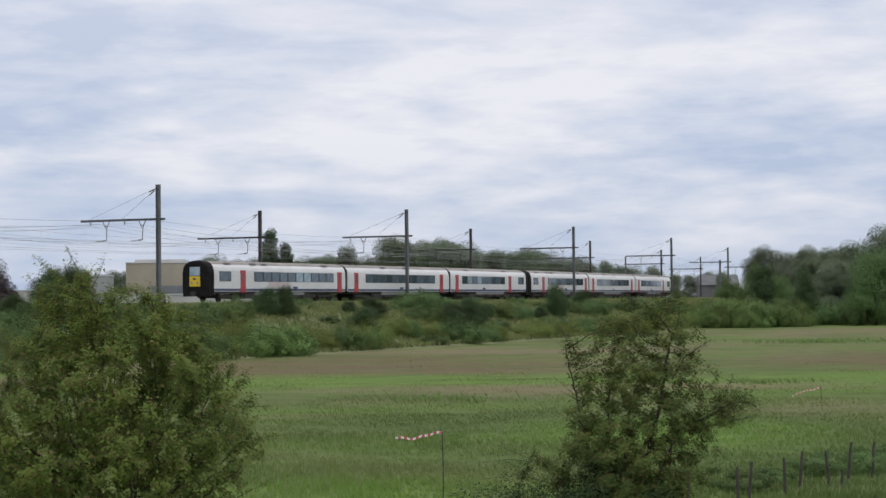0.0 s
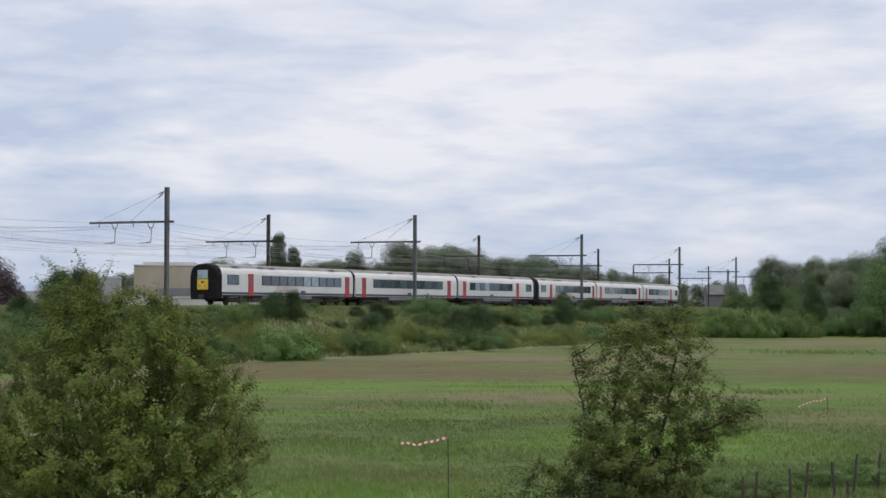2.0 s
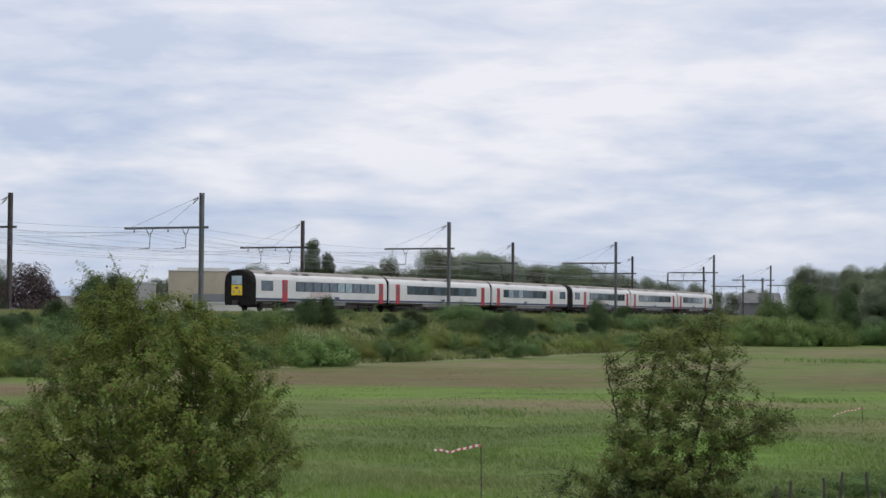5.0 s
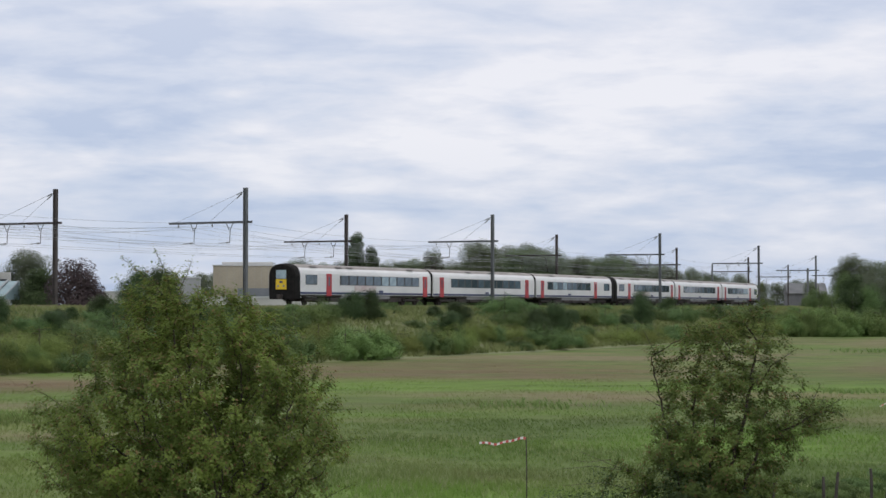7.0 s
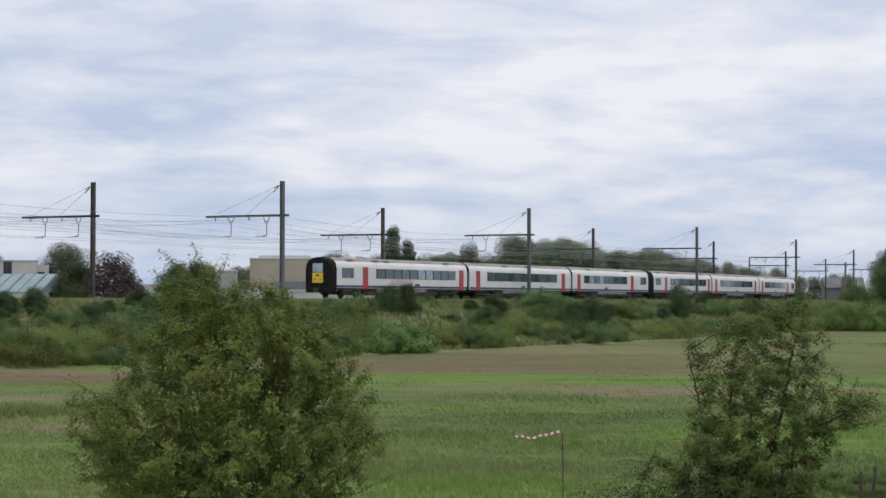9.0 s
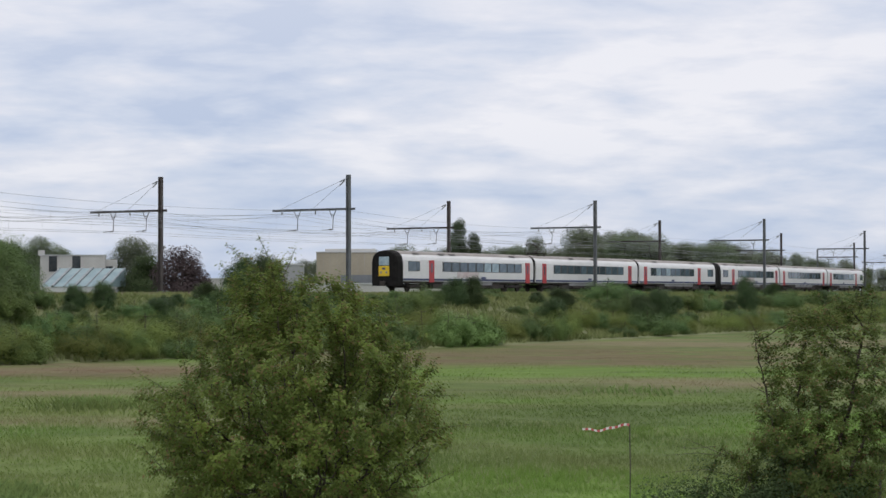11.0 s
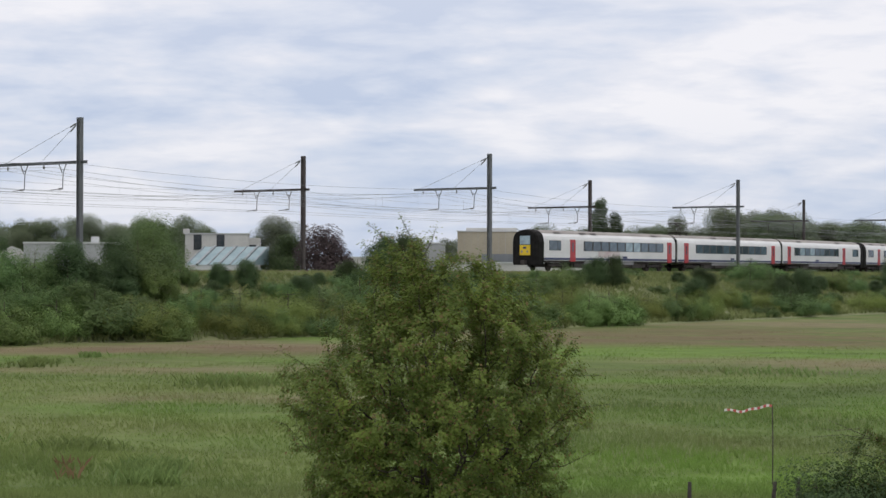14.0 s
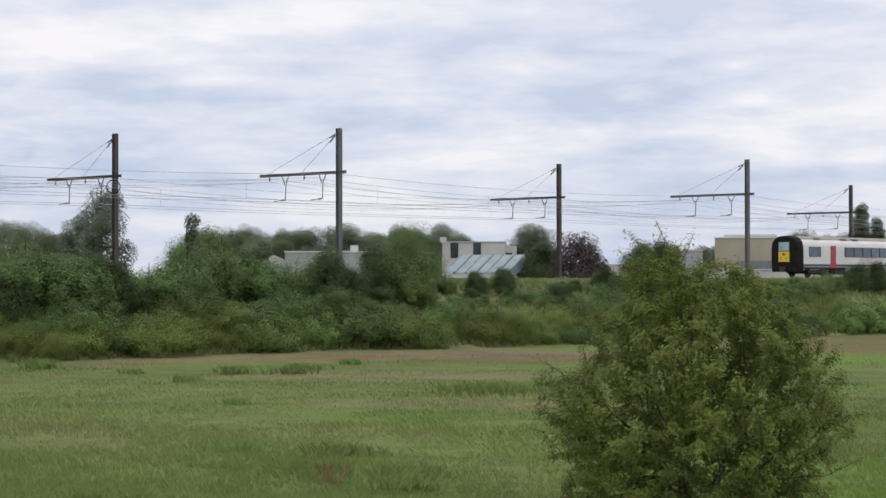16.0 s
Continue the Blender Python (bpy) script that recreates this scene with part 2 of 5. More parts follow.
M_WIRE = surface("copper_wire", (0.24, 0.26, 0.28), (0.34, 0.36, 0.38), 0.5, 0.4, 1, 10, 0)
M_INSUL = surface("insulator_glaze", (0.12, 0.12, 0.12), (0.2, 0.2, 0.2), 0.3, 0, 5, 30, 0)
M_WHITE = surface("coach_white", (0.6, 0.605, 0.605), (0.71, 0.715, 0.715), 0.38, 0, 0.5, 6, 0.03, 0.6)
M_ROOF = surface("coach_roof_grey", (0.19, 0.17, 0.16), (0.30, 0.28, 0.26), 0.7, 0, 0.6, 8, 0.1)
M_RED = surface("door_red", (0.35, 0.02, 0.03), (0.44, 0.034, 0.042), 0.4, 0, 1, 9, 0.02)
M_BLUE = surface("stripe_blue", (0.025, 0.035, 0.10), (0.045, 0.06, 0.15), 0.45, 0, 1, 9, 0.02)
M_SKIRT = surface("skirt_grey", (0.16, 0.16, 0.17), (0.27, 0.27, 0.28), 0.6, 0, 1, 9, 0.05)
M_UNDER = surface("underframe_black", (0.015, 0.014, 0.013), (0.05, 0.04, 0.035), 0.85, 0, 2, 12, 0.2)
M_RUBBER = surface("rubber_black", (0.006, 0.006, 0.006), (0.018, 0.017, 0.016), 0.75, 0, 2, 18, 0.15)
M_RUBBER.node_tree.nodes["Principled BSDF"].inputs["Specular IOR Level"].default_value = 0.12
M_VENT = surface("vent_brown_grey", (0.05, 0.046, 0.044), (0.1, 0.09, 0.085), 0.8, 0, 3, 20, 0.2)
M_FADED = surface("faded_pink_paint", (0.46, 0.33, 0.34), (0.56, 0.53, 0.52), 0.5, 0, 1.2, 7, 0.02, 0.8)
M_YELLOW = surface("front_yellow", (0.62, 0.42, 0.01), (0.72, 0.52, 0.03), 0.45, 0, 2, 10, 0.02)
M_PANE = surface("tinted_glass", (0.06, 0.09, 0.115), (0.12, 0.165, 0.205), 0.08, 0, 0.7, 2, 0)
t = M_PANE.node_tree
base = t.nodes["Principled BSDF"].inputs["Base Color"]
oi = t.nodes.new("ShaderNodeObjectInfo")
sky_and_blind = t.nodes.new("ShaderNodeValToRGB")     # panes differ: dark seats, sky sheen painted in, pale blinds drawn here and there
el = sky_and_blind.color_ramp.elements
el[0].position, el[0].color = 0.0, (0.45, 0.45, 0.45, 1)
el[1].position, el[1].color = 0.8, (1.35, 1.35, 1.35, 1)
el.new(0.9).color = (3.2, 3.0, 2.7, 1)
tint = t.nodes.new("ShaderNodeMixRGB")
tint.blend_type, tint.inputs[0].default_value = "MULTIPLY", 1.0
t.links.new(oi.outputs["Random"], sky_and_blind.inputs[0])
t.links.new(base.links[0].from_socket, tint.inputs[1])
t.links.new(sky_and_blind.outputs[0], tint.inputs[2])
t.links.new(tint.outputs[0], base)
M_SEAL = surface("window_seal", (0.02, 0.022, 0.025), (0.04, 0.04, 0.045), 0.5, 0, 2, 10, 0)
M_LAMP = surface("lamp_glass", (0.22, 0.21, 0.17), (0.34, 0.33, 0.28), 0.15, 0, 2, 10, 0)
M_BEIGE = surface("beige_cladding", (0.27, 0.24, 0.185), (0.35, 0.315, 0.24), 0.8, 0, 0.25, 4, 0.05)
M_CONC = surface("grey_concrete", (0.26, 0.27, 0.28), (0.37, 0.38, 0.39), 0.85, 0, 0.3, 5, 0.1)
M_BASE = surface("base_blue_grey", (0.13, 0.145, 0.16), (0.19, 0.205, 0.22), 0.85, 0, 0.3, 5, 0.1)
M_PLASTER = surface("white_plaster", (0.38, 0.378, 0.37), (0.5, 0.495, 0.48), 0.8, 0, 0.3, 5, 0.05)
M_SHEET = surface("pale_sheet_metal", (0.42, 0.44, 0.45), (0.56, 0.57, 0.58), 0.5, 0.1, 0.3, 4, 0.05)
M_GLASSROOF = surface("glass_roof_blue", (0.16, 0.235, 0.26), (0.25, 0.33, 0.35), 0.6, 0, 0.4, 4, 0)
M_RIB = surface("roof_rib", (0.16, 0.18, 0.19), (0.28, 0.3, 0.31), 0.5, 0.2, 1, 8, 0)
M_SLATE = surface("slate_grey", (0.085, 0.09, 0.095), (0.15, 0.155, 0.16), 0.8, 0, 0.4, 5, 0.1)
M_DARKWIN = surface("dark_window", (0.02, 0.025, 0.03), (0.05, 0.055, 0.06), 0.1, 0, 1, 5, 0)
M_BARK = surface("bark", (0.045, 0.035, 0.028), (0.11, 0.09, 0.07), 0.9, 0, 4, 40, 0.6)
M_POST = surface("weathered_post", (0.03, 0.026, 0.022), (0.08, 0.07, 0.06), 0.9, 0, 4, 50, 0.5)
M_TAPE_W = surface("tape_white", (0.7, 0.68, 0.68), (0.8, 0.78, 0.78), 0.4, 0, 6, 30, 0.05)
M_TAPE_R = surface("tape_red", (0.5, 0.07, 0.08), (0.62, 0.14, 0.14), 0.4, 0, 6, 30, 0.05)
M_LEAF_HEDGE = foliage("leaf_hawthorn", (0.083, 0.126, 0.037), (0.228, 0.295, 0.066), (0.2, 0.15, 0.066), glow=0.43, clump=1.6, vary=0.0)
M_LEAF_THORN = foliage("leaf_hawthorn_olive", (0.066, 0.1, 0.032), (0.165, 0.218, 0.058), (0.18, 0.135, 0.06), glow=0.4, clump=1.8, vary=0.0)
M_LEAF_BRIGHT = foliage("leaf_willow", (0.095, 0.155, 0.048), (0.21, 0.295, 0.095), clump=1.6)
M_LEAF_BANK = foliage("leaf_bank_shrub", (0.07, 0.122, 0.045), (0.165, 0.245, 0.088), clump=1.6)
M_LEAF_OLIVE = foliage("leaf_olive_shrub", (0.135, 0.172, 0.05), (0.25, 0.295, 0.088), glow=0.4)
M_LEAF_DARK = foliage("leaf_dark", (0.042, 0.07, 0.032), (0.09, 0.135, 0.055), clump=1.6)
M_LEAF_WOOD = foliage("leaf_wood", (0.115, 0.15, 0.09), (0.19, 0.232, 0.138), glow=0.45)
M_LEAF_GREY = foliage("leaf_greygreen", (0.135, 0.165, 0.115), (0.2, 0.235, 0.155), glow=0.45)
M_LEAF_SILVER = foliage("leaf_silver", (0.1, 0.122, 0.09), (0.18, 0.208, 0.155), glow=0.4)
M_LEAF_POPLAR = foliage("leaf_poplar", (0.06, 0.085, 0.048), (0.11, 0.14, 0.08), glow=0.4)
M_LEAF_PURPLE = foliage("leaf_purple", (0.05, 0.038, 0.042), (0.105, 0.08, 0.082))
M_BLADE_BANK = foliage("bank_grass", (0.13, 0.165, 0.06), (0.25, 0.265, 0.115), clump=0.3)

# ---- building helpers ----
RAIL_Z, BANK_Z, ARM_Z, TOP_Z = 3.84, 3.48, 10.28, 12.95


def thing(name, m, label="", category="", group="", kind=""):
    ob = new(name)
    ob.empty_display_size = 0.3
    ob.matrix_basis = m
    return tagged(ob, label, category, group, kind)


def part(name, bm, material, parent, label=""):
    me = bpy.data.meshes.new(name)
    bm.to_mesh(me)
    bm.free()
    me.materials.append(material)
    ob = new(name, me)
    ob.parent = parent
    return tagged(ob, label)


def piece(name, me, parent, loc, label=""):
    """A part on mesh data that several parts share."""
    ob = new(name, me)
    ob.parent = parent
    ob.location = loc
    return tagged(ob, label)


def box(bm, x0, x1, y0, y1, z0, z1, bevel=0.0):
    r = bmesh.ops.create_cube(bm, size=1.0, matrix=Matrix.Translation(((x0 + x1) / 2, (y0 + y1) / 2, (z0 + z1) / 2)) @ Matrix.Diagonal((x1 - x0, y1 - y0, z1 - z0, 1)))
    if bevel:
        es = list({e for v in r["verts"] for e in v.link_edges})
        bmesh.ops.bevel(bm, geom=es, offset=bevel, segments=2, affect="EDGES", profile=0.5)
    return bm


def boxed(*dims, bevel=0.0):
    return box(bmesh.new(), *dims, bevel=bevel)


def box_mesh(name, material, *dims, bevel=0.0):
    me = bpy.data.meshes.new(name)
    bm = boxed(*dims, bevel=bevel)
    bm.to_mesh(me)
    bm.free()
    me.materials.append(material)
    return me


def tube(bm, pts, radii, sides=6):
    """A tapered tube along points."""
    pts = [Vector(p) for p in pts]
    rings = []
    for i, p in enumerate(pts):
        d = (pts[min(i + 1, len(pts) - 1)] - pts[max(i - 1, 0)]).normalized()
        u = d.orthogonal().normalized()
        v = d.cross(u)
        r = radii[i] if hasattr(radii, "__len__") else radii
        rings.append([bm.verts.new(p + r * (math.cos(2 * math.pi * k / sides) * u + math.sin(2 * math.pi * k / sides) * v)) for k in range(sides)])
    for a, b in zip(rings, rings[1:]):
        for k in range(sides):
            bm.faces.new((a[k], a[(k + 1) % sides], b[(k + 1) % sides], b[k]))
    bm.faces.new(rings[0][::-1])
    bm.faces.new(rings[-1])
    return bm


def loft(profile, xs, scales=None, cap=True):
    """Extrudes a closed (y, z) profile along x, with a scale about the profile's foot at each x."""
    bm = bmesh.new()
    rings = []
    for i, x in enumerate(xs):
        sy, sz = scales[i] if scales else (1, 1)
        rings.append([bm.verts.new((x, y * sy, z * sz)) for y, z in profile])
    n = len(profile)
    for a, b in zip(rings, rings[1:]):
        for k in range(n):
            bm.faces.new((a[k], b[k], b[(k + 1) % n], a[(k + 1) % n]))
    if cap:
        bm.faces.new(rings[0])
        bm.faces.new(rings[-1][::-1])
    bmesh.ops.recalc_face_normals(bm, faces=bm.faces)
    return bm


def polar(az, r, z=0.0):
    """A point by bearing (degrees to the right of +y) and distance."""
    return Vector((r * math.sin(radians(az)), r * math.cos(radians(az)), z))


# the railway runs along x = line_x(y); off is metres to its far side
def line_x(y):
    u = (y - 200) / 100
    return -2.333 + 40.41 * u - 4.084 * u * u


def line_slope(y):
    return 0.4041 - 0.08168 * (y - 200) / 100


def beside(y, off, z=0.0):
    s = line_slope(y)
    n = math.hypot(1, s)
    return Vector((line_x(y) - off / n, y + off * s / n, z))


def heading(y):
    """Turn about z that lays local +x along the line."""
    return math.degrees(math.atan2(1, line_slope(y)))


def at_bearing(az, off):
    """The line's y at which the point off metres beside it lies on that bearing."""
    lo, hi = 60.0, 480.0
    for _ in range(40):
        mid = (lo + hi) / 2
        p = beside(mid, off)
        lo, hi = (mid, hi) if math.degrees(math.atan2(p.x, p.y)) < az else (lo, mid)
    return lo


def foot(y):
    """How far the embankment's foot lies on the meadow side."""
    return 11.5 + 4.0 * min(1.0, max(0.0, (y - 108) / 36)) - 2.6 * min(1.0, max(0.0, (112 - y) / 22))


def bank_z(off, y=200.0):
    f = foot(y)
    if off < -f:
        return 0.0
    if off < -1.8:
        u = (off + f) / (f - 1.8)
        return BANK_Z * (0.15 * u + 0.85 * u * u * (3 - 2 * u))
    if off < 26:
        return BANK_Z
    return max(0.0, BANK_Z * (1 - (off - 26) / 9))


def field_z(x, y):
    return 0.22 * noise.noise((x * 0.03, y * 0.03, 3.1)) + 0.08 * noise.noise((x * 0.15, y * 0.15, 7.7))


# ---- ground, embankment, tracks ----


def grid_mesh(name, rows, material):
    """A sheet through rows of points."""
    me = bpy.data.meshes.new(name)
    w = len(rows[0])
    verts = [tuple(p) for r in rows for p in r]
    faces = [(i * w + k, i * w + k + 1, (i + 1) * w + k + 1, (i + 1) * w + k) for i in range(len(rows) - 1) for k in range(w - 1)]
    me.from_pydata(verts, [], faces)
    me.materials.append(material)
    for p in me.polygons:
        p.use_smooth = True
    return me


def graded(lo, hi, near, n):
    """Steps that are close around near and grow outwards."""
    t = [(2 * i / n - 1) for i in range(n + 1)]
    return sorted({round(near + (hi - near if s > 0 else near - lo) * (0.06 * s + 0.94 * s ** 5 if n else 0), 2) for s in t})


gx, gy = graded(-3500, 3500, 0, 90), graded(-3000, 4200, 70, 110)
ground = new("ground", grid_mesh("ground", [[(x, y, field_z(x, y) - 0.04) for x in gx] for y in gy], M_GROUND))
tagged(ground, "green hay meadow with straw and reddish seed drifts", "meadow", kind="structure")

ys = [40 + 4 * i for i in range(120)]
offs = [-1.08, -1.0, -0.92, -0.84, -0.74, -0.64, -0.54, -0.44, -0.34, -0.25, -0.17, -0.12, 0.5, 13, 26, 30, 35.5]
rows = []
for y in ys:
    row = []
    for o in offs:
        edge = o == -1.08
        o = o * foot(y) if o < 0 else o
        p = beside(y, o)
        wob = 0.22 * noise.noise((p.x * 0.2, p.y * 0.2, 1.7)) if -0.95 * foot(y) < o < -1 else 0
        row.append((p.x, p.y, bank_z(o, y) + wob - (0.6 if edge or o == 35.5 else 0)))
    rows.append(row)
M_BANK = surface("bank_soil_and_grass", (0.09, 0.11, 0.045), (0.17, 0.18, 0.08), 0.95, 0, 0.25, 2.5, 0.8)
embankment = new("embankment", grid_mesh("embankment", rows, M_BANK))
tagged(embankment, "grassy railway embankment with weeds along its top", "embankment", kind="structure")

for first, last in ((0.3, 8.2), (13.9, 22.0)):
    prof = [(first, -0.1), (first + 0.7, 0.2), (last - 0.7, 0.2), (last, -0.1)]
    rows = [[(*beside(y, o).xy, BANK_Z + dz) for o, dz in prof] for y in ys]
    tagged(new("ballast_bed", grid_mesh("ballast_bed", rows, M_BALLAST)), "grey-brown crushed stone bed under the rails", "ballast", kind="structure")

TRACKS = (2.4, 6.0, 16.0, 19.6)
for c in TRACKS:
    tr = thing("railway_track", Matrix.Identity(4), "pair of rusty steel rails on concrete sleepers", "railway track", "railway tracks", "structure")
    for side in (-0.75, 0.75):
        bm = bmesh.new()
        prev = None
        for y in ys:
            ring = [bm.verts.new((*beside(y, c + side + dx).xy, z)) for dx, z in ((-0.06, RAIL_Z - 0.17), (-0.035, RAIL_Z), (0.035, RAIL_Z), (0.06, RAIL_Z - 0.17))]
            if prev:
                for k in range(3):
                    bm.faces.new((prev[k], prev[k + 1], ring[k + 1], ring[k]))
            prev = ring
        part("rail", bm, M_RAIL, tr)
    bm = bmesh.new()
    for i in range(0, 440):
        y = 60 + 0.7 * i
        m = Matrix.Translation(beside(y, c, RAIL_Z - 0.2)) @ Matrix.Rotation(radians(heading(y)), 4, "Z") @ Matrix.Diagonal((0.26, 2.5, 0.16, 1))
        bmesh.ops.create_cube(bm, size=1.0, matrix=m)
    tagged(part("sleepers", bm, M_SLEEPER, tr), kind="stuff")

# ---- overhead line ----


def mast(steel, label, group):
    """Steel mast with a boom over two tracks (local +y), stays and droppers; its foot is the origin."""
    h, a = TOP_Z - BANK_Z + 0.3, ARM_Z - BANK_Z + 0.3
    ob = thing("catenary_mast", Matrix.Identity(4), label, "railway mast", group)
    bm = boxed(-0.14, 0.14, -0.15, -0.128, 0, h)
    box(bm, -0.14, 0.14, 0.128, 0.15, 0, h)
    box(bm, -0.012, 0.012, -0.128, 0.128, 0, h)
    part("post", bm, steel, ob)
    bm = boxed(-0.06, 0.06, -0.62, 7.1, a - 0.09, a - 0.065)
    box(bm, -0.06, 0.06, -0.62, 7.1, a + 0.065, a + 0.09)
    box(bm, -0.01, 0.01, -0.62, 7.1, a - 0.065, a + 0.065)
    for k in range(9):
        box(bm, -0.06, 0.06, 0.5 + 0.8 * k, 0.53 + 0.8 * k, a - 0.065, a + 0.065)
    boom = part("boom", bm, steel, ob)
    for end in (6.4, 3.3):
        bm = tube(bmesh.new(), [(0, 0.1, h - 0.25), (0, end, a + 0.08)], 0.013, 5)
        tube(bm, [(0, 0.35, h - 0.25 - (h - a) * 0.25 / end), (0, 0.8, h - 0.25 - (h - a) * 0.7 / end)], 0.05, 6)
        part("stay", bm, M_WIRE, ob)
    for y in (1.45, 4.75):
        bm = tube(bmesh.new(), [(0, y - 0.3, a - 0.08), (0, y - 0.05, a - 0.6), (0, y, a - 1.6)], 0.032, 6)
        tube(bm, [(0, y + 0.3, a - 0.08), (0, y + 0.05, a - 0.6)], 0.032, 6)
        box(bm, -0.03, 0.03, y - 0.12, y + 0.12, a - 0.45, a - 0.41)
        drop = part("dropper", bm, steel, ob)
        bm = tube(bmesh.new(), [(0, y, a - 1.55), (0, y + 1.0, a - 1.62)], 0.024, 6)
        tube(bm, [(0, y + 0.12, a - 1.56), (0, y + 0.34, a - 1.575)], 0.06, 8)
        part("steady_arm", bm, M_INSUL, drop)
    for y in (0.15 + 2.9, 6.2):
        bm = tube(bmesh.new(), [(0, y, a - 0.08), (0, y, a - 0.16), (0, y, a - 0.18), (0, y, a - 0.34)], [0.03, 0.03, 0.07, 0.05], 8)
        part("insulator", bm, M_INSUL, ob)
    return ob


NEAR_Y = (72.0, 112.8, 152.4, 197.7, 249.3, 300.6, 360.3, 420.0)
NEAR_SHIFT = (0.0, 0.33, -0.67, 0.38, 0.14, -0.52, 0.08, 0.0)   # masts stand a little off the even curve
FAR_Y = (66.0, 106.8, 147.7, 191.9, 248.6, 306.5, 368.5, 437.3)
for steel, label, ysm, off, shifts in ((M_MAST_GREY, "grey steel catenary mast with a long boom beside the tracks", NEAR_Y, 0.0, NEAR_SHIFT),
                               (M_MAST_DARK, "dark rusty catenary mast with a long boom between the tracks", FAR_Y, 13.6, (0.0,) * 8)):
    first = mast(steel, label, "catenary masts")
    for i, y in enumerate(ysm):
        m = Matrix.Translation(beside(y, off + shifts[i], BANK_Z - 0.3)) @ Matrix.Rotation(radians(heading(y)), 4, "Z")
        if i == 0:
            first.matrix_basis = m
        else:
            copy_thing(first, m)


def wire_run(name, label, ysm, off, z, sag, r, parent, shifts, material=M_WIRE):
    bm = bmesh.new()
    pts = []
    for (a, sa), (b, sb) in zip(zip(ysm, shifts), list(zip(ysm, shifts))[1:]):
        pa, pb = beside(a, off + sa), beside(b, off + sb)
        for k in range(10):
            u = k / 10
            p = pa.lerp(pb, u)
            pts.append((p.x, p.y, z - 4 * sag * u * (1 - u)))
    tube(bm, pts, r, 5)
    return part(name, bm, material, parent, label)


for ysm, base, shifts in ((NEAR_Y, 0.0, NEAR_SHIFT), (FAR_Y, 13.6, (0.0,) * 8)):
    for d in (2.3, 5.6):
        ob = thing("overhead_wire", Matrix.Identity(4), "thin copper contact line hung along one track", "overhead wire", "overhead wires")
        wire_run("messenger_wire", "", ysm, base + d, ARM_Z - 0.25, 0.75, 0.011, ob, shifts)
        wire_run("contact_wire", "", ysm, base + d, ARM_Z - 1.66, 0.1, 0.012, ob, shifts)
        bm = bmesh.new()
        for a, b in zip(ysm, ysm[1:]):
            for k in range(1, 8):
                u = k / 8
                p = beside(a, base + d).lerp(beside(b, base + d), u)
                tube(bm, [(p.x, p.y, ARM_Z - 0.25 - 3 * u * (1 - u)), (p.x, p.y, ARM_Z - 1.66 - 0.4 * u * (1 - u))], 0.005, 3)
        tagged(part("hangers", bm, M_WIRE, ob), kind="stuff")
    for d, z, s in ((0.35, TOP_Z - 2.75, 0.5), (3.05, ARM_Z - 0.4, 0.9), (6.2, ARM_Z - 0.4, 0.95)):
        ob = thing("feeder_wire", Matrix.Identity(4), "thin grey feeder cable strung from mast to mast", "cable", "overhead wires")
        wire_run("cable", "", ysm, base + d, z, s, 0.01, ob, shifts)

p = beside(300.6, 6.6)
ob = thing("portal_post", Matrix.Translation((p.x, p.y, BANK_Z - 0.3)), "slim grey post under the end of a mast boom", "railway mast")
part("post", boxed(-0.12, 0.12, -0.12, 0.12, 0, ARM_Z - BANK_Z + 0.2, bevel=0.01), M_MAST_GREY, ob)
p = beside(360.3, 1.55)
ob = thing("portal_post", Matrix.Translation((p.x, p.y, BANK_Z - 0.3)), "grey post standing close beside a catenary mast", "railway mast")
part("post", boxed(-0.16, 0.16, -0.16, 0.16, 0, 7.5, bevel=0.01), M_MAST_GREY, ob)
p = beside(106.8, 13.6)
ob = thing("cable_coil", Matrix.Translation((p.x, p.y - 0.25, 9.6)) @ Matrix.Rotation(radians(25), 4, "Z"), "coil of spare black cable hung on a mast", "cable coil")
part("loop", tube(bmesh.new(), [(0.42 * math.cos(k * 0.3307), 0, 0.42 * math.sin(k * 0.3307)) for k in range(20)], 0.03, 6), M_RUBBER, ob)

# ---- train ----
CAR, WIDE = 26.05, 1.44
SIDE = [(-1.40, 0.95), (-1.44, 1.25), (-1.45, 2.45), (-1.42, 2.85), (-1.33, 3.12), (-1.14, 3.36), (1.14, 3.36), (1.33, 3.12), (1.42, 2.85), (1.45, 2.45), (1.44, 1.25), (1.40, 0.95)]
ROOF = [(-1.155, 3.345), (-1.0, 3.47), (-0.72, 3.6), (-0.3, 3.68), (0.3, 3.68), (0.72, 3.6), (1.0, 3.47), (1.155, 3.345)]
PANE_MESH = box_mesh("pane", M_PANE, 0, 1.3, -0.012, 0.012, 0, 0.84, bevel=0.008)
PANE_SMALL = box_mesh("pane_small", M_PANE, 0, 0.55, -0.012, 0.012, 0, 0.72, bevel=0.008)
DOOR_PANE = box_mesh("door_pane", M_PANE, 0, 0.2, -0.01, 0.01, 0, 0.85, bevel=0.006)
WHEEL_ME = bpy.data.meshes.new("wheel")
bm = bmesh.new()
bmesh.ops.create_cone(bm, cap_ends=True, segments=20, radius1=0.46, radius2=0.43, depth=0.13, matrix=Matrix.Rotation(radians(90), 4, "X"))
bmesh.ops.create_cone(bm, cap_ends=True, segments=14, radius1=0.16, radius2=0.12, depth=0.22, matrix=Matrix.Rotation(radians(90), 4, "X"))
bm.to_mesh(WHEEL_ME)
bm.free()
WHEEL_ME.materials.append(M_UNDER)


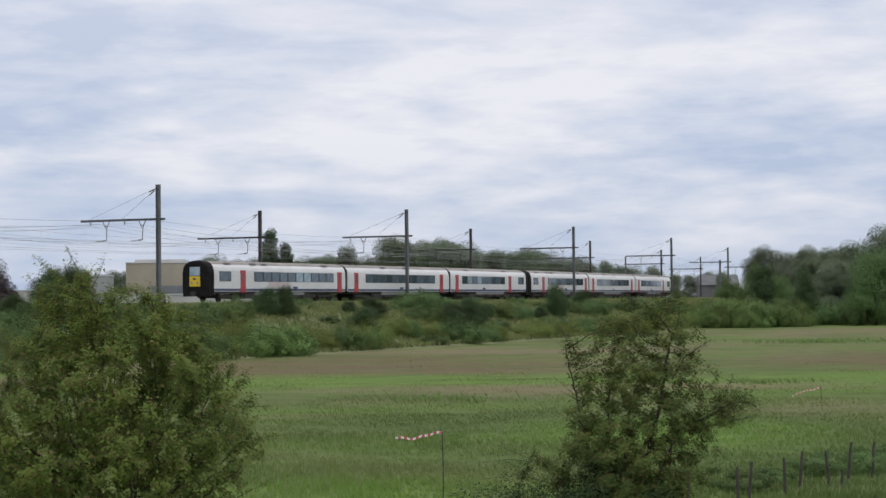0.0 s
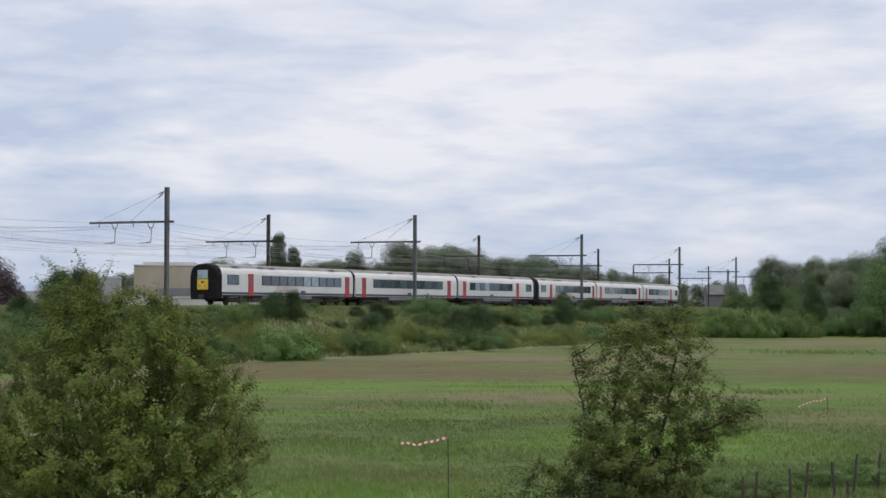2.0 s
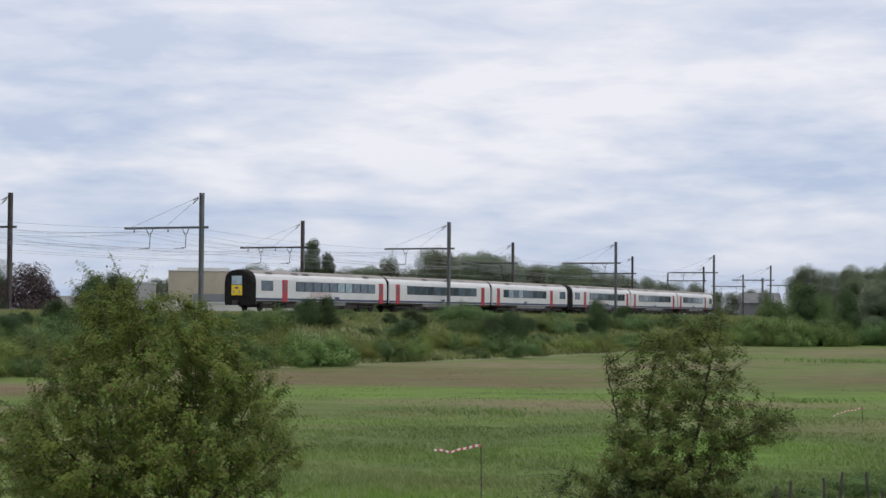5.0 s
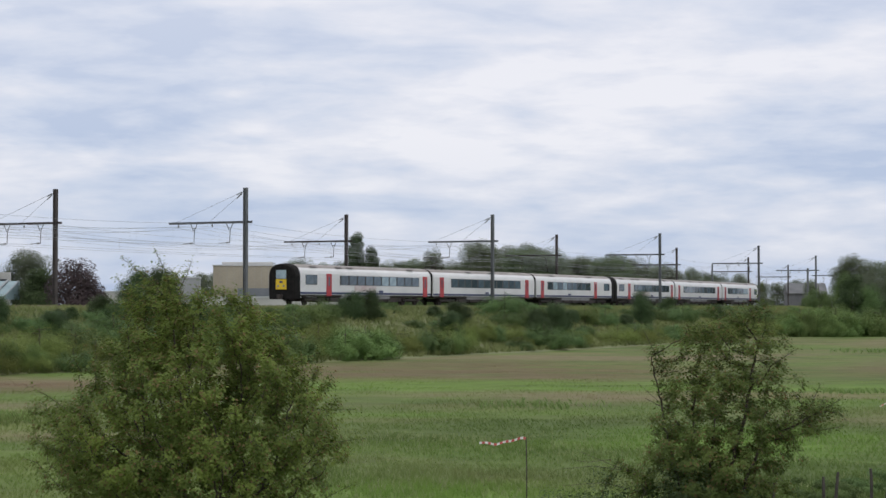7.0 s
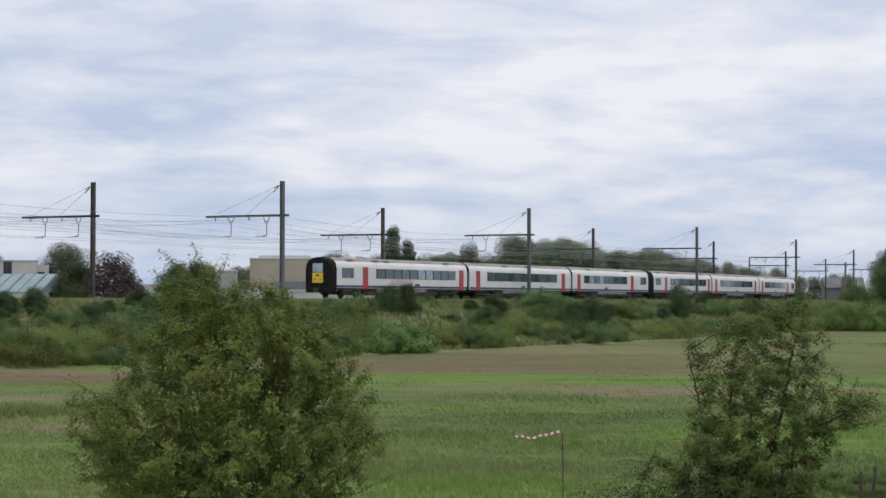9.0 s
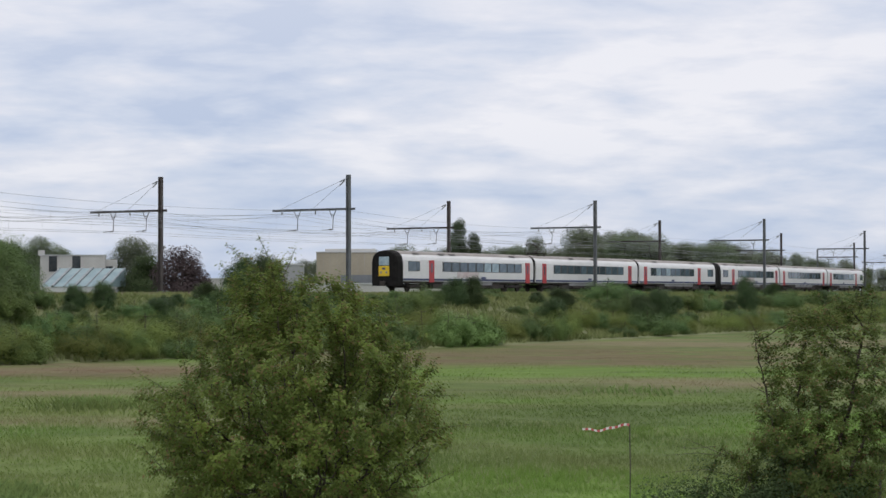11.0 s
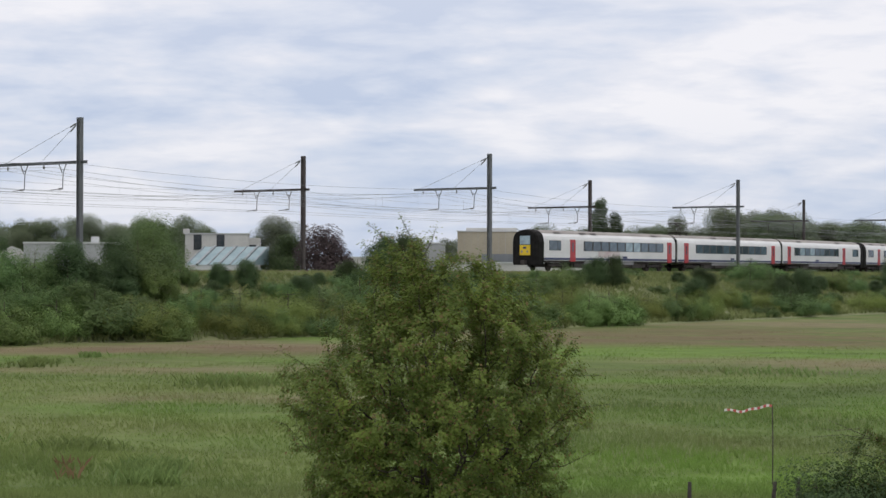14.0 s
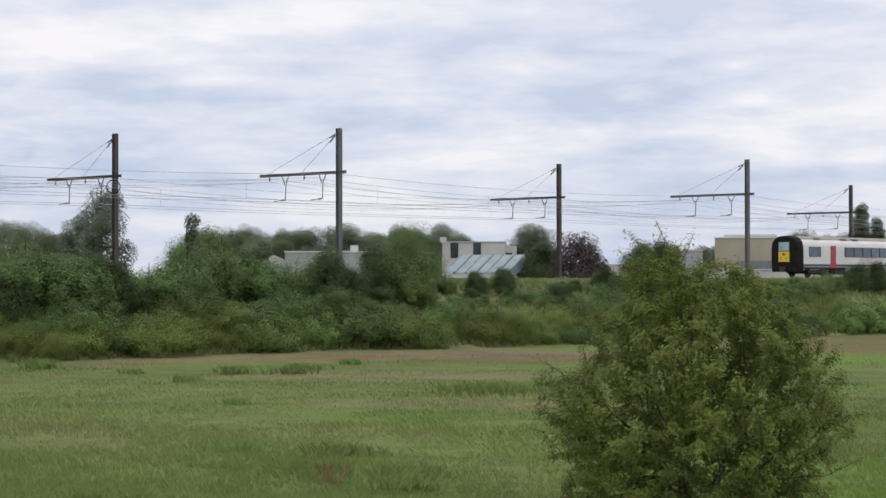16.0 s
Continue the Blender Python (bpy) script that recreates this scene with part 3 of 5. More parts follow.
def coach(doors, band, panes, extras, cab, vents, label):
    """One coach, local x from its end nearest the head; cab: '' or 'front' or 'rear' for a rubber-ringed cab end."""
    ob = thing("train_coach", Matrix.Identity(4), label, "train", "coaches of the train")
    x0, x1 = (0.95 if cab == "front" else 0.25), (CAR - 0.95 if cab == "rear" else CAR - 0.25)
    part("body", loft(SIDE, [x0, (x0 + x1) / 2, x1]), M_WHITE, ob)
    part("roof", loft(ROOF, [x0 + 0.02, (x0 + x1) / 2, x1 - 0.02]), M_ROOF, ob, "grimy brown-grey roof")
    bm = bmesh.new()
    for i in range(2):
        s = -1 if i == 0 else 1
        box(bm, x0 + 0.02, x1 - 0.02, min(s * 1.43, s * 1.452), max(s * 1.43, s * 1.452), 1.02, 1.2)
    part("waist_stripe", bm, M_BLUE, ob, "dark blue stripe")
    part("skirt", loft([(-1.34, 0.62), (-1.38, 1.0), (1.38, 1.0), (1.34, 0.62)], [8.2, CAR - 8.6]), M_SKIRT, ob, "grey lower skirt")
    part("sole_bar", loft([(-1.33, 0.78), (-1.385, 1.0), (1.385, 1.0), (1.33, 0.78)], [x0 + 0.3, 8.2]), M_UNDER, ob)
    part("sole_bar", loft([(-1.33, 0.78), (-1.385, 1.0), (1.385, 1.0), (1.33, 0.78)], [CAR - 8.6, x1 - 0.3]), M_UNDER, ob)
    bm = boxed(6.0, CAR - 6.0, -1.2, 1.2, 0.36, 0.75, bevel=0.05)
    for k in range(5):
        box(bm, 6.4 + 2.7 * k, 8.2 + 2.7 * k, -1.3, 1.3, 0.3 + 0.05 * (k % 2), 0.72, bevel=0.03)
    part("underframe", bm, M_UNDER, ob)
    for bx in (3.9, CAR - 3.9):
        bm = boxed(bx - 1.75, bx + 1.75, -1.18, -1.02, 0.42, 0.66, bevel=0.03)
        box(bm, bx - 1.75, bx + 1.75, 1.02, 1.18, 0.42, 0.66, bevel=0.03)
        box(bm, bx - 0.4, bx + 0.4, -1.1, 1.1, 0.4, 0.72, bevel=0.03)
        for ax in (-1.28, 1.28):
            box(bm, bx + ax - 0.16, bx + ax + 0.16, -1.24, 1.24, 0.36, 0.58, bevel=0.02)
        bogie = part("bogie", bm, M_UNDER, ob)
        for ax in (-1.28, 1.28):
            for sy in (-0.85, 0.85):
                piece("wheel", WHEEL_ME, bogie, (bx + ax, sy, 0.445))
    for s in (-1, 1):
        bm = boxed(band[0], band[1], min(s * 1.43, s * 1.462), max(s * 1.43, s * 1.462), 1.85, 2.74, bevel=0.01)
        wb = part("window_band", bm, M_SEAL, ob)
        step = (band[1] - band[0] - 0.1) / panes
        for k in range(panes):
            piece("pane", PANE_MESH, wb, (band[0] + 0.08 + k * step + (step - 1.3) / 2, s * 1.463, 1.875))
        for dx in doors:
            bm = boxed(dx, dx + 0.92, min(s * 1.42, s * 1.468), max(s * 1.42, s * 1.468), 0.86, 2.86, bevel=0.015)
            dr = part("door", bm, M_RED, ob, "bright red passenger door")
            piece("pane", DOOR_PANE, dr, (dx + 0.36, s * 1.468, 1.75))
        for ex in extras:
            bm = boxed(ex, ex + 2.0, min(s * 1.43, s * 1.462), max(s * 1.43, s * 1.462), 1.85, 2.74, bevel=0.01)
            wb = part("window_frame", bm, M_SEAL, ob)
            piece("pane", PANE_MESH, wb, (ex + 0.04, s * 1.463, 1.875))
            piece("pane", PANE_SMALL, wb, (ex + 1.4, s * 1.463, 1.94))
        part("logo_panel", boxed((band[0] + band[1]) / 2 - 0.45, (band[0] + band[1]) / 2 + 0.45, min(s * 1.44, s * 1.456), max(s * 1.44, s * 1.456), 1.22, 1.42), M_BLUE, ob, "small dark emblem plate")
    for v in vents:
        bm = bmesh.new()
        for i in range(3):
            box(bm, v + 0.36 * i, v + 0.36 * i + 0.35, -1.13, -1.10, 3.31, 3.55, bevel=0.008)
        bmesh.ops.rotate(bm, verts=bm.verts, cent=(v, -1.115, 3.43), matrix=Matrix.Rotation(radians(-50), 3, "X"))
        part("roof_vent", bm, M_VENT, ob)
    # corridor bellows at plain ends, rubber ring with driver's door at cab ends
    for end, is_cab, d in ((x0, cab == "front", -1), (x1, cab == "rear", 1)):
        if not is_cab:
            bm = loft([(-1.3, 0.95), (-1.33, 3.1), (-1.0, 3.4), (1.0, 3.4), (1.33, 3.1), (1.3, 0.95)], [end, end + d * 0.14, end + d * 0.28], [(1, 1), (0.93, 0.98), (1, 1)])
            part("bellows", bm, M_RUBBER, ob, "black corridor bellows")
        else:
            ring = [(-1.42, 0.55), (-1.47, 1.0), (-1.48, 2.6), (-1.36, 3.15), (-1.1, 3.45), (-0.7, 3.63), (-0.25, 3.7), (0.25, 3.7), (0.7, 3.63), (1.1, 3.45), (1.36, 3.15), (1.48, 2.6), (1.47, 1.0), (1.42, 0.55)]
            bm = loft(ring, [end - d * 0.02, end + d * 0.5, end + d * 0.78, end + d * 0.9], [(1, 1), (1.0, 1.0), (0.97, 0.99), (0.88, 0.97)])
            part("rubber_ring", bm, M_RUBBER, ob, "fat black rubber front ring")
            f = end + d * 0.9
            lo, hi = min(f, f + d * 0.05), max(f, f + d * 0.05)
            nose = part("front_door", boxed(lo, hi, -0.58, 0.58, 1.4, 2.3, bevel=0.02), M_YELLOW, ob, "yellow panel of the folding cab front")
            for yy in (-0.3, 0.3):
                bm = bmesh.new()
                bmesh.ops.create_cone(bm, cap_ends=True, segments=14, radius1=0.11, radius2=0.1, depth=0.06, matrix=Matrix.Translation((f + d * 0.06, yy, 1.72)) @ Matrix.Rotation(radians(90), 4, "Y"))
                part("headlight", bm, M_LAMP, nose)
            part("front_emblem", boxed(f + d * 0.065 - 0.015, f + d * 0.065 + 0.015, -0.16, 0.16, 1.98, 2.15, bevel=0.01), M_BLUE, nose)
            part("windscreen", boxed(lo, hi, -0.56, 0.56, 2.34, 3.12, bevel=0.03), M_PANE, ob)
            part("coupler", boxed(min(f, f + d * 0.5), max(f, f + d * 0.5), -0.2, 0.2, 0.55, 0.95, bevel=0.05), M_UNDER, ob)
    return ob


def pantograph(parent, x, z):
    bm = boxed(x - 0.9, x + 0.9, -0.7, -0.6, z, z + 0.08)
    box(bm, x - 0.9, x + 0.9, 0.6, 0.7, z, z + 0.08)
    for k in (-0.8, 0.8):
        box(bm, x + k - 0.06, x + k + 0.06, -0.7, 0.7, z + 0.02, z + 0.1)
    for k in (-0.7, 0.7):
        tube(bm, [(x + k, 0.6, z - 0.25), (x + k, 0.6, z)], 0.06, 8)
        tube(bm, [(x + k, -0.6, z - 0.25), (x + k, -0.6, z)], 0.06, 8)
    pg = part("pantograph", bm, M_UNDER, parent, "single-arm pantograph raised to the wire")
    bm = tube(bmesh.new(), [(x - 0.5, 0, z + 0.08), (x + 0.85, 0, z + 0.55)], 0.05, 8)
    tube(bm, [(x + 0.85, -0.1, z + 0.55), (x - 0.75, -0.05, z + 0.98)], 0.03, 6)
    tube(bm, [(x + 0.85, 0.1, z + 0.55), (x - 0.75, 0.05, z + 0.98)], 0.03, 6)
    part("arm", bm, M_UNDER, pg)
    bm = bmesh.new()
    for k in (-0.18, 0.18):
        tube(bm, [(x - 0.75 + k, -0.85, z + 0.9), (x - 0.75 + k, -0.55, z + 1.03), (x - 0.75 + k, 0.55, z + 1.03), (x - 0.75 + k, 0.85, z + 0.9)], 0.025, 6)
    part("collector_head", bm, M_UNDER, pg)


kinds = [
    coach((5.5, 24.1), (7.9, 23.3), 10, (1.9,), "front", (3.1, 7.6, 9.6, 21.3), "white coach with red doors and a black rubber-ringed cab"),
    coach((1.7, 23.2), (4.3, 21.9), 11, (), "", (8.5, 14.0), "white middle coach with red doors and a pantograph"),
    coach((1.6, 18.9), (3.6, 17.6), 9, (22.3,), "rear", (5.0, 17.2), "white end coach with red doors and a black cab end")]
pantograph(kinds[1], 3.0, 3.85)
part("graffiti", boxed(10.6, 14.6, -1.458, -1.44, 1.3, 1.86), M_FADED, kinds[0], "faded pink scrubbed graffiti")
TRAIN_Y = 162.0
y = TRAIN_Y
for i in range(6):
    y_end = y
    while (beside(y_end, 2.4) - beside(y, 2.4)).length < CAR + 0.05:
        y_end += 0.02
    a, b = beside(y, 2.4), beside(y_end, 2.4)
    m = Matrix.Translation((a.x, a.y, RAIL_Z)) @ Matrix.Rotation(math.atan2(b.y - a.y, b.x - a.x), 4, "Z")
    if i < 3:
        kinds[i].matrix_basis = m @ Matrix.Diagonal((1, 0.87, 0.94, 1))
    else:
        copy_thing(kinds[i - 3], m)
    y = y_end

# ---- plants ----


def leaf_cloud(name, pts, size, rng, material, flat=0.35, slim=0.55, outward=None):
    """One mesh of many small folded leaves at the points."""
    n = len(pts)
    nrm = rng.normal(size=(n, 3))
    nrm[:, 2] = np.abs(nrm[:, 2]) + flat
    if outward is not None:
        nrm = nrm * 0.55 + outward * 1.1
    nrm /= np.linalg.norm(nrm, axis=1)[:, None]
    a = np.cross(nrm, rng.normal(size=(n, 3)))
    a /= np.linalg.norm(a, axis=1)[:, None]
    b = np.cross(nrm, a)
    s = size * rng.uniform(0.6, 1.35, size=(n, 1))
    v = np.stack([pts - a * s, pts + b * s * slim + nrm * s * 0.2, pts + a * s, pts - b * s * slim + nrm * s * 0.2], 1).reshape(-1, 3)
    me = bpy.data.meshes.new(name)
    me.vertices.add(4 * n)
    me.vertices.foreach_set("co", v.astype(np.float32).ravel())
    me.loops.add(4 * n)
    me.loops.foreach_set("vertex_index", np.arange(4 * n, dtype=np.int32))
    me.polygons.add(n)
    me.polygons.foreach_set("loop_start", np.arange(0, 4 * n, 4, dtype=np.int32))
    me.update(calc_edges=True)
    me.materials.append(material)
    return me


def in_clumps(clumps, n, rng, shell=2.2, fuzz=0.12):
    """Points in ellipsoids (x, y, z, rx, ry, rz), thicker towards their skins, in proportion to their size."""
    c = np.array(clumps, float)
    w = (c[:, 3] * c[:, 4] * c[:, 5]) ** 0.8
    k = rng.choice(len(c), size=n, p=w / w.sum())
    d = rng.normal(size=(n, 3))
    d /= np.linalg.norm(d, axis=1)[:, None]
    r = rng.uniform(0, 1, size=(n, 1)) ** (1 / shell)
    r *= 1 + fuzz * rng.normal(size=(n, 1))
    return c[k, :3] + d * r * c[k, 3:], d


def plant(name, clumps, leaf_n, leaf_size, leaf_mat, stems, trunk_r, seed, label, category, group="", slim=0.55, shell=4.5, flat=0.55, fuzz=0.04):
    """A tree or shrub: trunk and limbs that reach into the clumps, and a crown of leaves."""
    rng = np.random.default_rng(seed)
    ob = thing(name, Matrix.Identity(4), label, category, group)
    bm = bmesh.new()
    top = max(c[2] for c in clumps)
    knots = []
    for s in stems:
        pts = []
        for p, q in zip(s, s[1:]):
            p, q = Vector(p), Vector(q)
            for u in (0.0, 0.35, 0.7):
                pts.append(p.lerp(q, u) + Vector(rng.normal(size=3)) * (0.035 * (q - p).length if pts else 0))
        pts.append(Vector(s[-1]))
        tube(bm, pts, [trunk_r * (1 - 0.78 * i / (len(pts) - 1)) for i in range(len(pts))], 7)
        knots += pts[2:]
    for c in clumps[:44]:
        tgt = Vector(c[:3])
        at = min(knots, key=lambda p: (p - tgt).length + max(0, p.z - tgt.z) * 1.5)
        if (tgt - at).length < 0.5 * top:
            m1 = at.lerp(tgt, 0.33) + Vector(rng.normal(size=3)) * 0.07 * (tgt - at).length
            m2 = at.lerp(tgt, 0.68) + Vector(rng.normal(size=3)) * 0.07 * (tgt - at).length
            tube(bm, [at, m1, m2, tgt], [trunk_r * 0.36, trunk_r * 0.27, trunk_r * 0.18, trunk_r * 0.07], 5)
    part("trunk", bm, M_BARK, ob)
    at, away = in_clumps(clumps, leaf_n, rng, shell, fuzz)
    whole = (at - at.mean(0)) / at.std(0) * 0.55
    me = leaf_cloud("crown", at, leaf_size, rng, leaf_mat, flat, slim, away * 0.5 + whole)
    cr = new("crown", me)
    cr.parent = ob
    return ob


def crown_clumps(h, w, rng, k=26, low=0.25, shape="round"):
    """Clumps of a free-standing crown of height h and width w."""
    out = []
    if shape == "bush":
        # upright shoots of uneven length round a ragged dome
        for i in range(k):
            ang, u = rng.uniform(0, 2 * math.pi), math.sqrt(rng.uniform(0, 1))
            top = h * rng.uniform(0.62, 1.0) * math.sqrt(1 - 0.72 * u * u)
            z = top * rng.uniform(low, 1.0) ** 0.8
            r = w * rng.uniform(0.07, 0.135)
            out.append((w * 0.46 * u * math.cos(ang), w * 0.46 * u * math.sin(ang), z * 0.9, r, r, r * rng.uniform(0.9, 1.9)))
        return out
    for i in range(k):
        u = (i + rng.uniform(0, 1)) / k
        z = h * (low + (0.93 - low) * u)
        if shape == "round":
            prof = math.sin(math.pi * (0.12 + 0.8 * u)) ** 0.7
        elif shape == "column":
            prof = 0.75 + 0.25 * math.sin(math.pi * u)
            prof *= 1 - 0.5 * max(0, u - 0.7) / 0.3
        elif shape == "cone":
            prof = 1.02 - 0.9 * u
        else:
            prof = math.sqrt(max(0.05, 1 - (u * 0.95) ** 2))
        ang = rng.uniform(0, 2 * math.pi)
        rad = w / 2 * prof * math.sqrt(rng.uniform(0.15, 1)) * 0.75
        r = w * rng.uniform(0.15, 0.25) * (1.7 if shape == 'column' else 1.25 if shape == 'cone' else 1)
        out.append((rad * math.cos(ang), rad * math.sin(ang), z, r, r, r * rng.uniform(0.65, 0.95)))
    return out


def tree_kind(seed, h, w, mat, label, shape="round", low=0.22, n=3200, leaf=0.34, k=30, name="tree", category="tree", group="", slim=0.6):
    rng = np.random.default_rng(seed)
    c = crown_clumps(h, w, rng, k, low, shape)
    lean = rng.normal(size=2) * 0.03 * h
    stem = [(0, 0, -0.3), (lean[0] * 0.3, lean[1] * 0.3, h * 0.25), (lean[0], lean[1], h * 0.55), (lean[0] * 1.2, lean[1] * 1.2, h * 0.85)]
    return plant(name, c, n, leaf, mat, [stem], max(0.05, h * 0.018), seed + 1, label, category, group, slim, *((4.5, 0.55, 0.04) if h > 5 else (2.6, 0.9, 0.12)))


KINDS = {}
USED = set()


def set_plant(kind, p, h, spin=None, wide=1.0):
    """Places a plant kind at p with height h (kinds are built 1 unit = their own height)."""
    ob, h0 = KINDS[kind]
    s = h / h0
    m = Matrix.Translation(p) @ Matrix.Rotation(random.uniform(0, 6.28) if spin is None else spin, 4, "Z") @ Matrix.Diagonal((s * wide, s * wide, s, 1))
    if kind not in USED:
        USED.add(kind)
        ob.matrix_basis = m
        return ob
    c = copy_thing(ob, Matrix.Identity(4))
    c.matrix_basis = m
    return c


def add_kind(key, h, *args, **kw):
    KINDS[key] = (tree_kind(args[0], h, *args[1:], **kw), h)


W_LABEL = "leafy broad-crowned tree at the edge of a wood"
for i, (mat, sh) in enumerate(((M_LEAF_WOOD, "round"), (M_LEAF_WOOD, "dome"), (M_LEAF_GREY, "round"), (M_LEAF_WOOD, "round"))):
    add_kind("wood%d" % i, 14.0, 10 + i, 9.5, mat, W_LABEL if mat is M_LEAF_WOOD else "tall grey-green leafy tree in a wood", shape=sh, low=0.08, n=48000, leaf=0.1, k=46, group="wood trees")
add_kind("bright", 9.0, 21, 8.0, M_LEAF_BANK, "bushy bright green tree behind the railway", shape="dome", low=0.1, n=30000, leaf=0.072, k=44)
add_kind("dark", 9.0, 22, 6.0, M_LEAF_DARK, "dense dark green tree beside the meadow", shape="dome", low=0.06, n=20000, leaf=0.095, k=40)
add_kind("poplar", 15.0, 23, 2.8, M_LEAF_POPLAR, "tall columnar poplar behind the railway", shape="column", low=0.05, n=26000, leaf=0.11, k=80)
add_kind("purple", 9.0, 24, 7.5, M_LEAF_PURPLE, "dark purple-leaved tree behind the railway", shape="dome", low=0.08, n=12000, leaf=0.13, k=34)
add_kind("birch", 11.0, 25, 4.8, M_LEAF_SILVER, "airy silver-grey birch behind the embankment", shape="round", low=0.12, n=26000, leaf=0.075, k=60)
add_kind("spire", 9.0, 26, 2.1, M_LEAF_SILVER, "slim silver-grey tree behind the embankment", shape="cone", low=0.1, n=4000, leaf=0.09, k=26)
for i in range(3):
    add_kind("shrub%d" % i, 3.0, 31 + i, 3.4, M_LEAF_BANK, "round leafy green shrub on the embankment slope", shape="bush", low=0.08, n=14000, leaf=0.046, k=90, name="shrub", category="shrub", group="embankment shrubs")
for i in range(2):
    add_kind("olive%d" % i, 2.6, 41 + i, 3.2, M_LEAF_OLIVE, "feathery olive-green shrub at the foot of the embankment", shape="bush", low=0.06, n=14000, leaf=0.042, k=90, name="shrub", category="shrub", group="foot shrubs", slim=0.3)
add_kind("freshshrub", 3.0, 47, 3.4, M_LEAF_BRIGHT, "round fresh green shrub at the edge of the meadow", shape="bush", low=0.06, n=14000, leaf=0.046, k=90, name="shrub", category="shrub", group="embankment shrubs")
add_kind("darkshrub", 3.0, 51, 3.0, M_LEAF_DARK, "dense dark green shrub on the embankment slope", shape="dome", low=0.05, n=16000, leaf=0.046, k=46, name="shrub", category="shrub", group="embankment shrubs")
add_kind("lowweed", 1.2, 52, 2.6, M_LEAF_BANK, "low green bramble patch on the embankment", shape="dome", low=0.05, n=4000, leaf=0.055, k=22, name="bramble", category="bramble", group="brambles")

random.seed(5)
# woods behind the line: bearing, distance, height
for az0, az1, r, h0, h1, step in ((-1.45, 2.9, 430, 17.4, 14.8, 0.75), (-1.2, 2.7, 400, 16.0, 13.6, 0.9), (-7.6, -5.0, 470, 14.3, 14.6, 0.6), (-4.8, -2.2, 520, 15.6, 15.4, 0.5),
                                  (-11.0, -9.2, 430, 11.5, 11.5, 0.7), (4.2, 6.0, 560, 14.2, 13.6, 0.65), (6.2, 8.2, 600, 12.0, 12.0, 0.8), (9.2, 11.4, 420, 14.4, 14.6, 0.8), (9.6, 11.2, 340, 10.0, 11.0, 1.1),
                                  (-24.0, -20.2, 330, 12.6, 13.2, 0.8), (-20.0, -17.2, 340, 11.6, 11.2, 0.8), (-30.5, -27.6, 250, 10.8, 10.5, 0.9), (-24.2, -21.5, 300, 11.0, 11.0, 1.0),
                                  (-19.5, -16.5, 330, 12.5, 12.0, 0.8), (-5.0, 4.0, 600, 16.4, 16.0, 0.6)):
    n = max(2, int((az1 - az0) / step * 1.7))
    for i in range(n + 1):
        u = i / n
        set_plant("wood%d" % random.randrange(4), polar(az0 + (az1 - az0) * u + random.uniform(-0.15, 0.15), r + random.uniform(-12, 12)),
                  (h0 + (h1 - h0) * u) * random.uniform(0.9, 1.05), wide=random.uniform(0.9, 1.2))
for kind, az, r, h, wide in (("wood0", -2.8, 400, 15.6, 0.62), ("poplar", -5.02, 330, 16.6, 0.92), ("poplar", -4.53, 330, 14.2, 0.95), ("bright", -3.6, 300, 7.9, 1.0), ("bright", -2.7, 295, 7.7, 1.1),
                             ("bright", -4.1, 310, 7.0, 1.0), ("dark", -14.05, 250, 8.5, 1.35), ("wood2", -14.3, 270, 11.2, 1.3), ("purple", -13.1, 232, 8.9, 1.1), ("purple", -12.7, 236, 7.7, 0.95),
                             ("bright", -17.75, 205, 9.2, 0.95), ("wood1", -18.2, 215, 9.6, 1.0), ("birch", -26.6, 160, 11.4, 1.0), ("birch", -27.4, 165, 9.4, 0.9),
                             ("spire", -24.15, 160, 9.6, 1.0), ("bright", -23.7, 165, 7.8, 1.0), ("bright", -24.4, 170, 7.0, 1.0), ("bright", -17.9, 190, 7.9, 0.9), ("dark", -22.3, 165, 6.5, 1.0),
                             ("wood1", 12.6, 285, 13.6, 1.2), ("wood0", 11.8, 300, 12.0, 1.2), ("wood2", 13.2, 280, 14.0, 1.2), ("bright", 12.3, 262, 9.6, 1.2), ("wood2", 11.2, 290, 9.0, 1.2),
                             ("bright", 13.6, 262, 9.6, 1.2), ("dark", 10.35, 272, 7.6, 0.8), ("dark", 9.2, 300, 8.6, 1.0), ("dark", 11.75, 270, 4.2, 0.8), ("wood1", 10.6, 320, 10.0, 1.0), ("bright", 9.7, 300, 6.8, 1.0),
                             ("wood2", 8.05, 440, 9.5, 0.7), ("dark", 0.4, 380, 10.5, 0.9), ("dark", -1.4, 385, 9.5, 0.9), ("bright", -10.6, 330, 8.4, 0.8), ("dark", -9.6, 300, 5.6, 0.8)):
    set_plant(kind, polar(az, r), h, wide=wide)

for i in range(11):
    set_plant("freshshrub", polar(7.5 + 0.25 * i, random.uniform(250, 260), -0.3), random.uniform(3.2, 4.8), wide=random.uniform(0.9, 1.3))
for i in range(26):
    set_plant(random.choice(("shrub0", "freshshrub", "freshshrub", "darkshrub")), polar(8.2 + 0.26 * i, random.uniform(262, 300)), random.uniform(2.4, 4.2), wide=random.uniform(1.1, 1.6))
